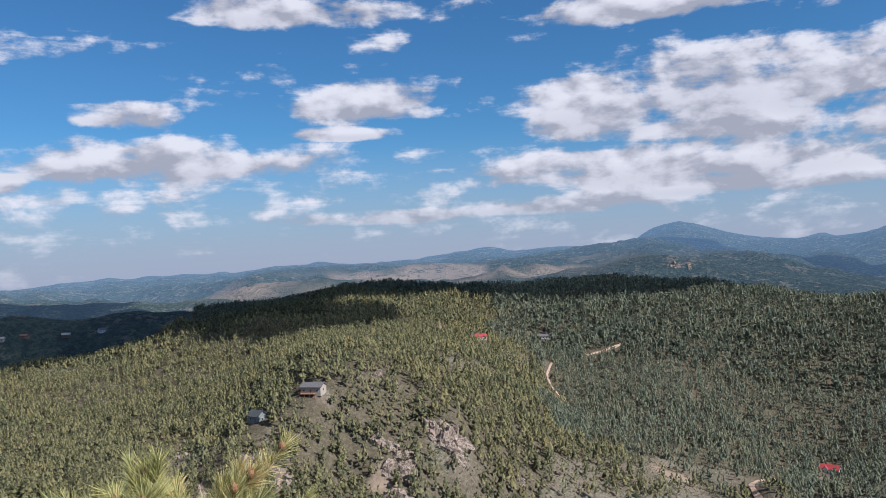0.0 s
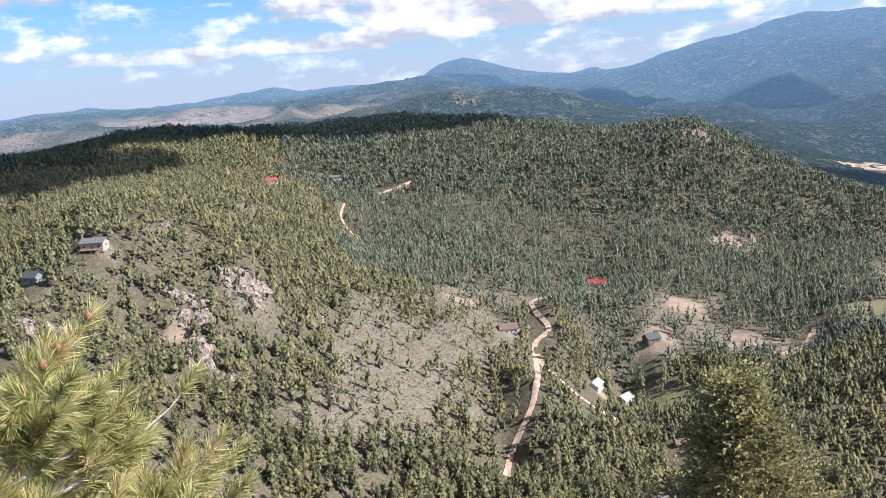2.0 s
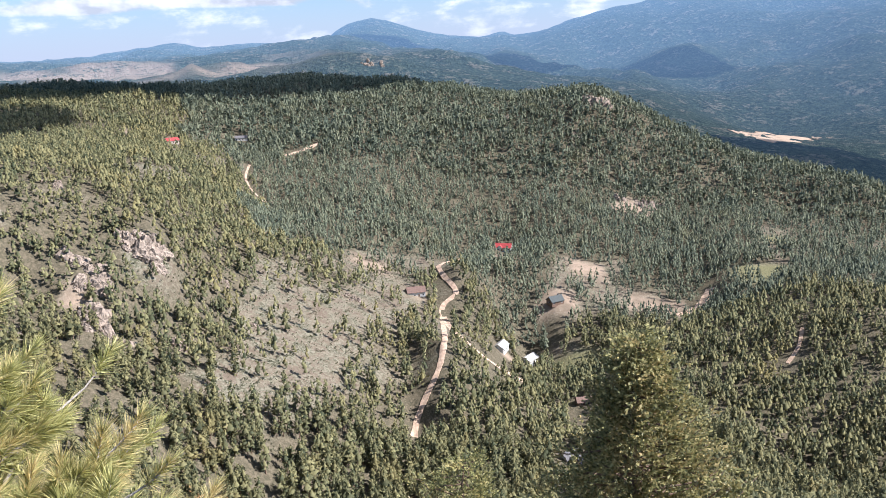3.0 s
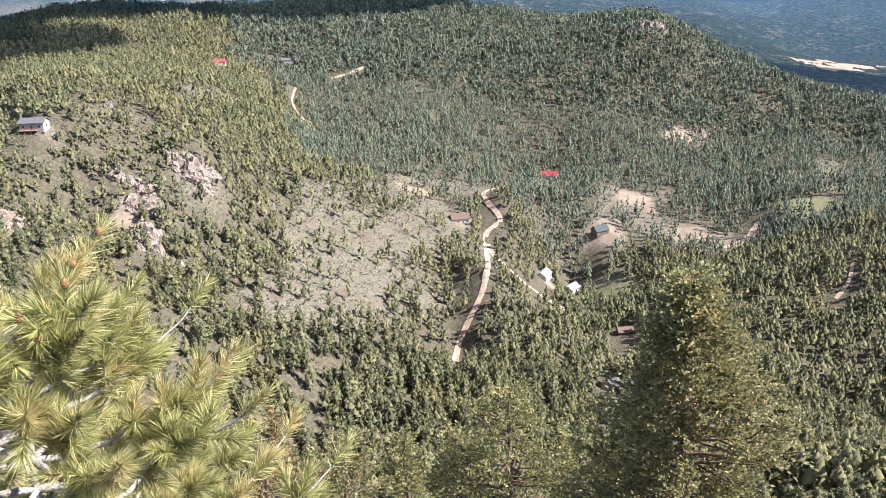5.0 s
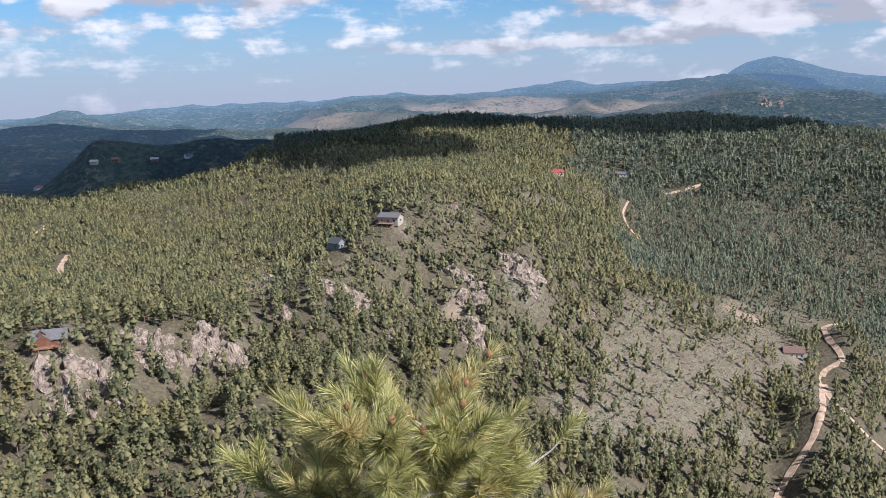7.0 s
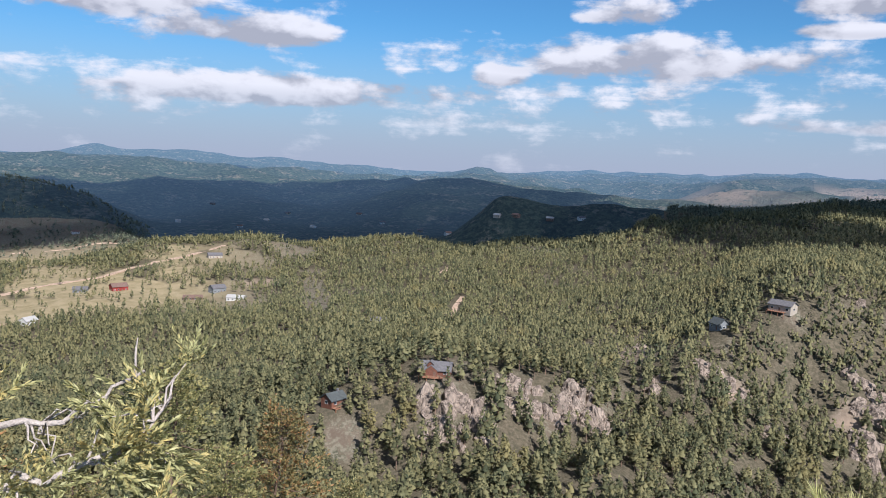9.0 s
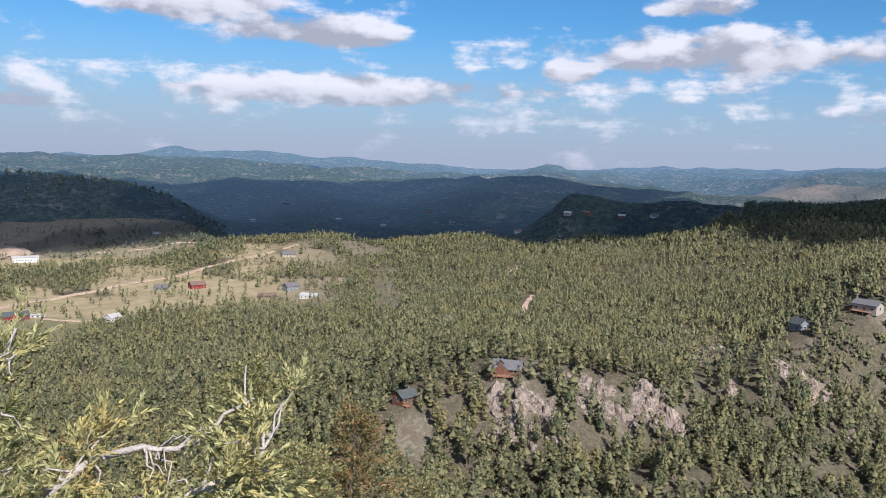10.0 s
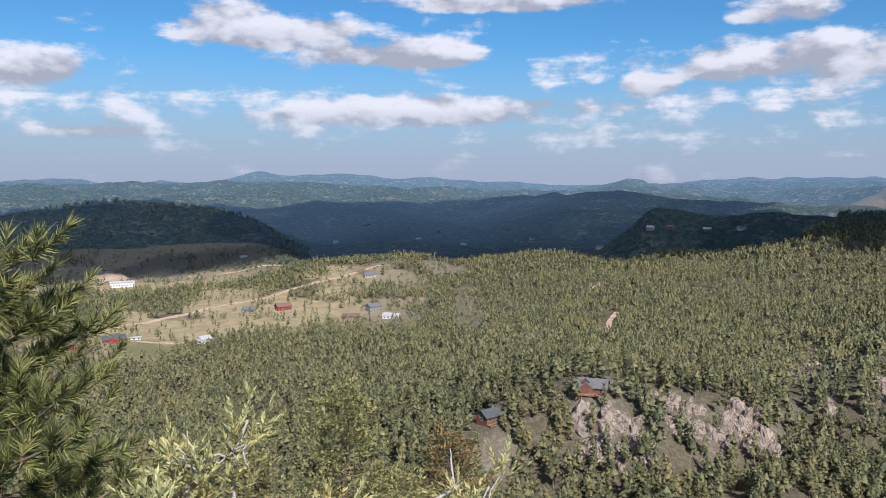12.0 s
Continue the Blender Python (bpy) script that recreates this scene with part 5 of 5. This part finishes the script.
leafy(-35.6, -20.4, 8.0, 4.2, 3.0, 21, OLIVE, "bushy olive-green juniper tree with pale inner twigs", 230, 26, 0.082, 0.75, "juniper")
leafy(-22.05, -28.6, 12.0, 3.6, 2.6, 22, FIRGREEN, "small green pine on the slope below the lookout", 108, 14, 0.094, 0.5, "pine")
leafy(-8.7, -31.6, 10.0, 3.0, 2.0, 23, OLIVE, "yellowish bushy fir on the slope below the lookout", 96, 14, 0.075, 0.45, "fir")
leafy(-13.6, -31.8, 10.5, 3.0, 1.3, 24, FIRGREEN, "narrow dark green fir sapling on the slope", 84, 12, 0.075, 0.7, "fir")
leafy(-2.3, -29.4, 9.0, 3.2, 2.0, 25, RUST, "bushy fir with rusty cone-laden top", 96, 14, 0.075, 0.45, "fir")
leafy(-17.8, -31.5, 13.0, 3.4, 2.5, 26, OLIVE, "broad olive-green fir below the lookout", 96, 14, 0.100, 0.5, "fir")
leafy(-27.5, -31.5, 13.0, 3.4, 2.5, 27, FIRGREEN, "dark green fir below the lookout", 96, 14, 0.100, 0.5, "fir")
leafy(50.9, -13.6, 27.0, 9.0, 5.6, 28, FIRGREEN, "tall open pine on the western slope", 132, 16, 0.213, 0.5, "pine")
leafy(43.7, -16.6, 27.0, 7.5, 4.5, 29, RUST, "olive fir with rusty cones near its top", 132, 16, 0.188, 0.5, "fir")
leafy(62.2, -17.2, 24.0, 7.0, 3.4, 30, RUST, "thin half-dry fir with reddish twigs", 108, 10, 0.163, 0.7, "fir")
leafy(57.0, -17.8, 26.0, 8.0, 3.9, 31, OLIVE, "olive-green fir on the western slope", 108, 14, 0.188, 0.6, "fir")
leafy(47.4, -19.3, 22.0, 6.0, 3.6, 32, FIRGREEN, "dark green fir crowded among others", 108, 14, 0.163, 0.55, "fir")
leafy(38.8, -21.5, 26.0, 6.0, 3.1, 33, OLIVE, "short olive-green fir on the western slope", 96, 14, 0.175, 0.6, "fir")
leafy(66.5, -17.5, 20.0, 6.0, 3.4, 34, OLIVE, "bushy olive-green juniper on the western slope", 108, 14, 0.150, 0.5, "juniper")


def juniper_bough():
    """The weathered juniper at the edge of the lookout: grey bent limbs, dead twigs and yellow-green scale leaves."""
    rng = np.random.default_rng(5)
    eye = Vector((-0.45, 0.02, 0.13))
    tree = new("juniper_bush")

    def p(az, el, d):
        return np.array(eye + bearing(az, el, d))
    root = p(70, -43, 2.6)
    root[2] = float(terrain([root[0]], [root[1]])[0]) - 0.05
    fork = p(68, -26, 1.9)
    limbs = [
        [root, p(70, -36, 2.2), fork],
        [fork, p(65, -21.0, 1.85), p(61.5, -18.8, 1.8), p(57.5, -18.6, 1.8), p(54.0, -17.7, 1.8), p(51.6, -15.6, 1.8)],
        [fork, p(63, -24, 1.8), p(59, -22.2, 1.75), p(55, -21.6, 1.75), p(51.5, -20.4, 1.75), p(49.5, -17.6, 1.8)],
        [fork, p(68.5, -21, 1.85), p(67.5, -15, 1.85), p(66.0, -10.6, 1.85)],
        [fork, p(69.5, -19, 1.85), p(69.8, -15, 1.85), p(69.4, -12.2, 1.85)],
        [fork, p(71, -23, 1.8), p(73, -18, 1.75), p(73.5, -14.5, 1.75)],
        [fork, p(61, -27, 1.7), p(55, -26, 1.7), p(50, -25, 1.7)],
    ]
    leaves, twigs = [], []
    for i, way in enumerate(limbs):
        pts = [way[0]]
        for a, b in zip(way, way[1:]):
            pts += [a + (b - a) * f + rng.normal(size=3) * 0.007 for f in (0.34, 0.67, 1.0)]
        joined("limb", [tube(pts, 0.022 if i == 0 else 0.011, 0.018 if i == 0 else 0.003, 7)], PALEBARK, tree)
        if i == 0:
            continue
        for j in range(30):
            s = rng.uniform(0.15, 1.0)
            k = min(len(pts) - 2, int(s * (len(pts) - 1)))
            a = pts[k]
            d = pts[k + 1] - pts[k]
            d = d / (np.linalg.norm(d) + 1e-9)
            go = d * 0.5 + rng.normal(size=3) * 0.55 + np.array((0, 0, 0.05))
            go /= np.linalg.norm(go)
            b = a + go * rng.uniform(0.04, 0.11)
            twigs.append(tube(bent(a, b, -0.02, 5, rng, 0.006), 0.0035, 0.0014, 4))
            if rng.uniform() < 0.6:
                for q in range(8):
                    e = a + (b - a) * rng.uniform(0.45, 1.05) + rng.normal(size=3) * 0.012
                    w = go + rng.normal(size=3) * 0.5 + np.array((0, 0, 0.15))
                    leaves.append(sprays(rng, e, w, rng.uniform(0.045, 0.08), 44, 0.034, (0.12, 0.34)))
    for j in range(420):
        az, el = rng.uniform(54, 76), rng.uniform(-34, -22.5)
        el -= max(0.0, 63 - az) * 0.45
        e = p(az, el, rng.uniform(1.6, 2.1))
        leaves.append(sprays(rng, e, rng.normal(size=3) + np.array((0, 0, 0.8)), rng.uniform(0.045, 0.08), 40, 0.034, (0.12, 0.34)))
    tagged(joined("twig_growth", twigs, PALEBARK, tree, "bare grey twigs"), kind="stuff")
    joined("foliage", leaves, JUNIPER, tree, "yellow-green juniper scale leaves")
    tagged(tree, "weathered juniper with grey bent limbs at the ledge", "bush")


juniper_bough()
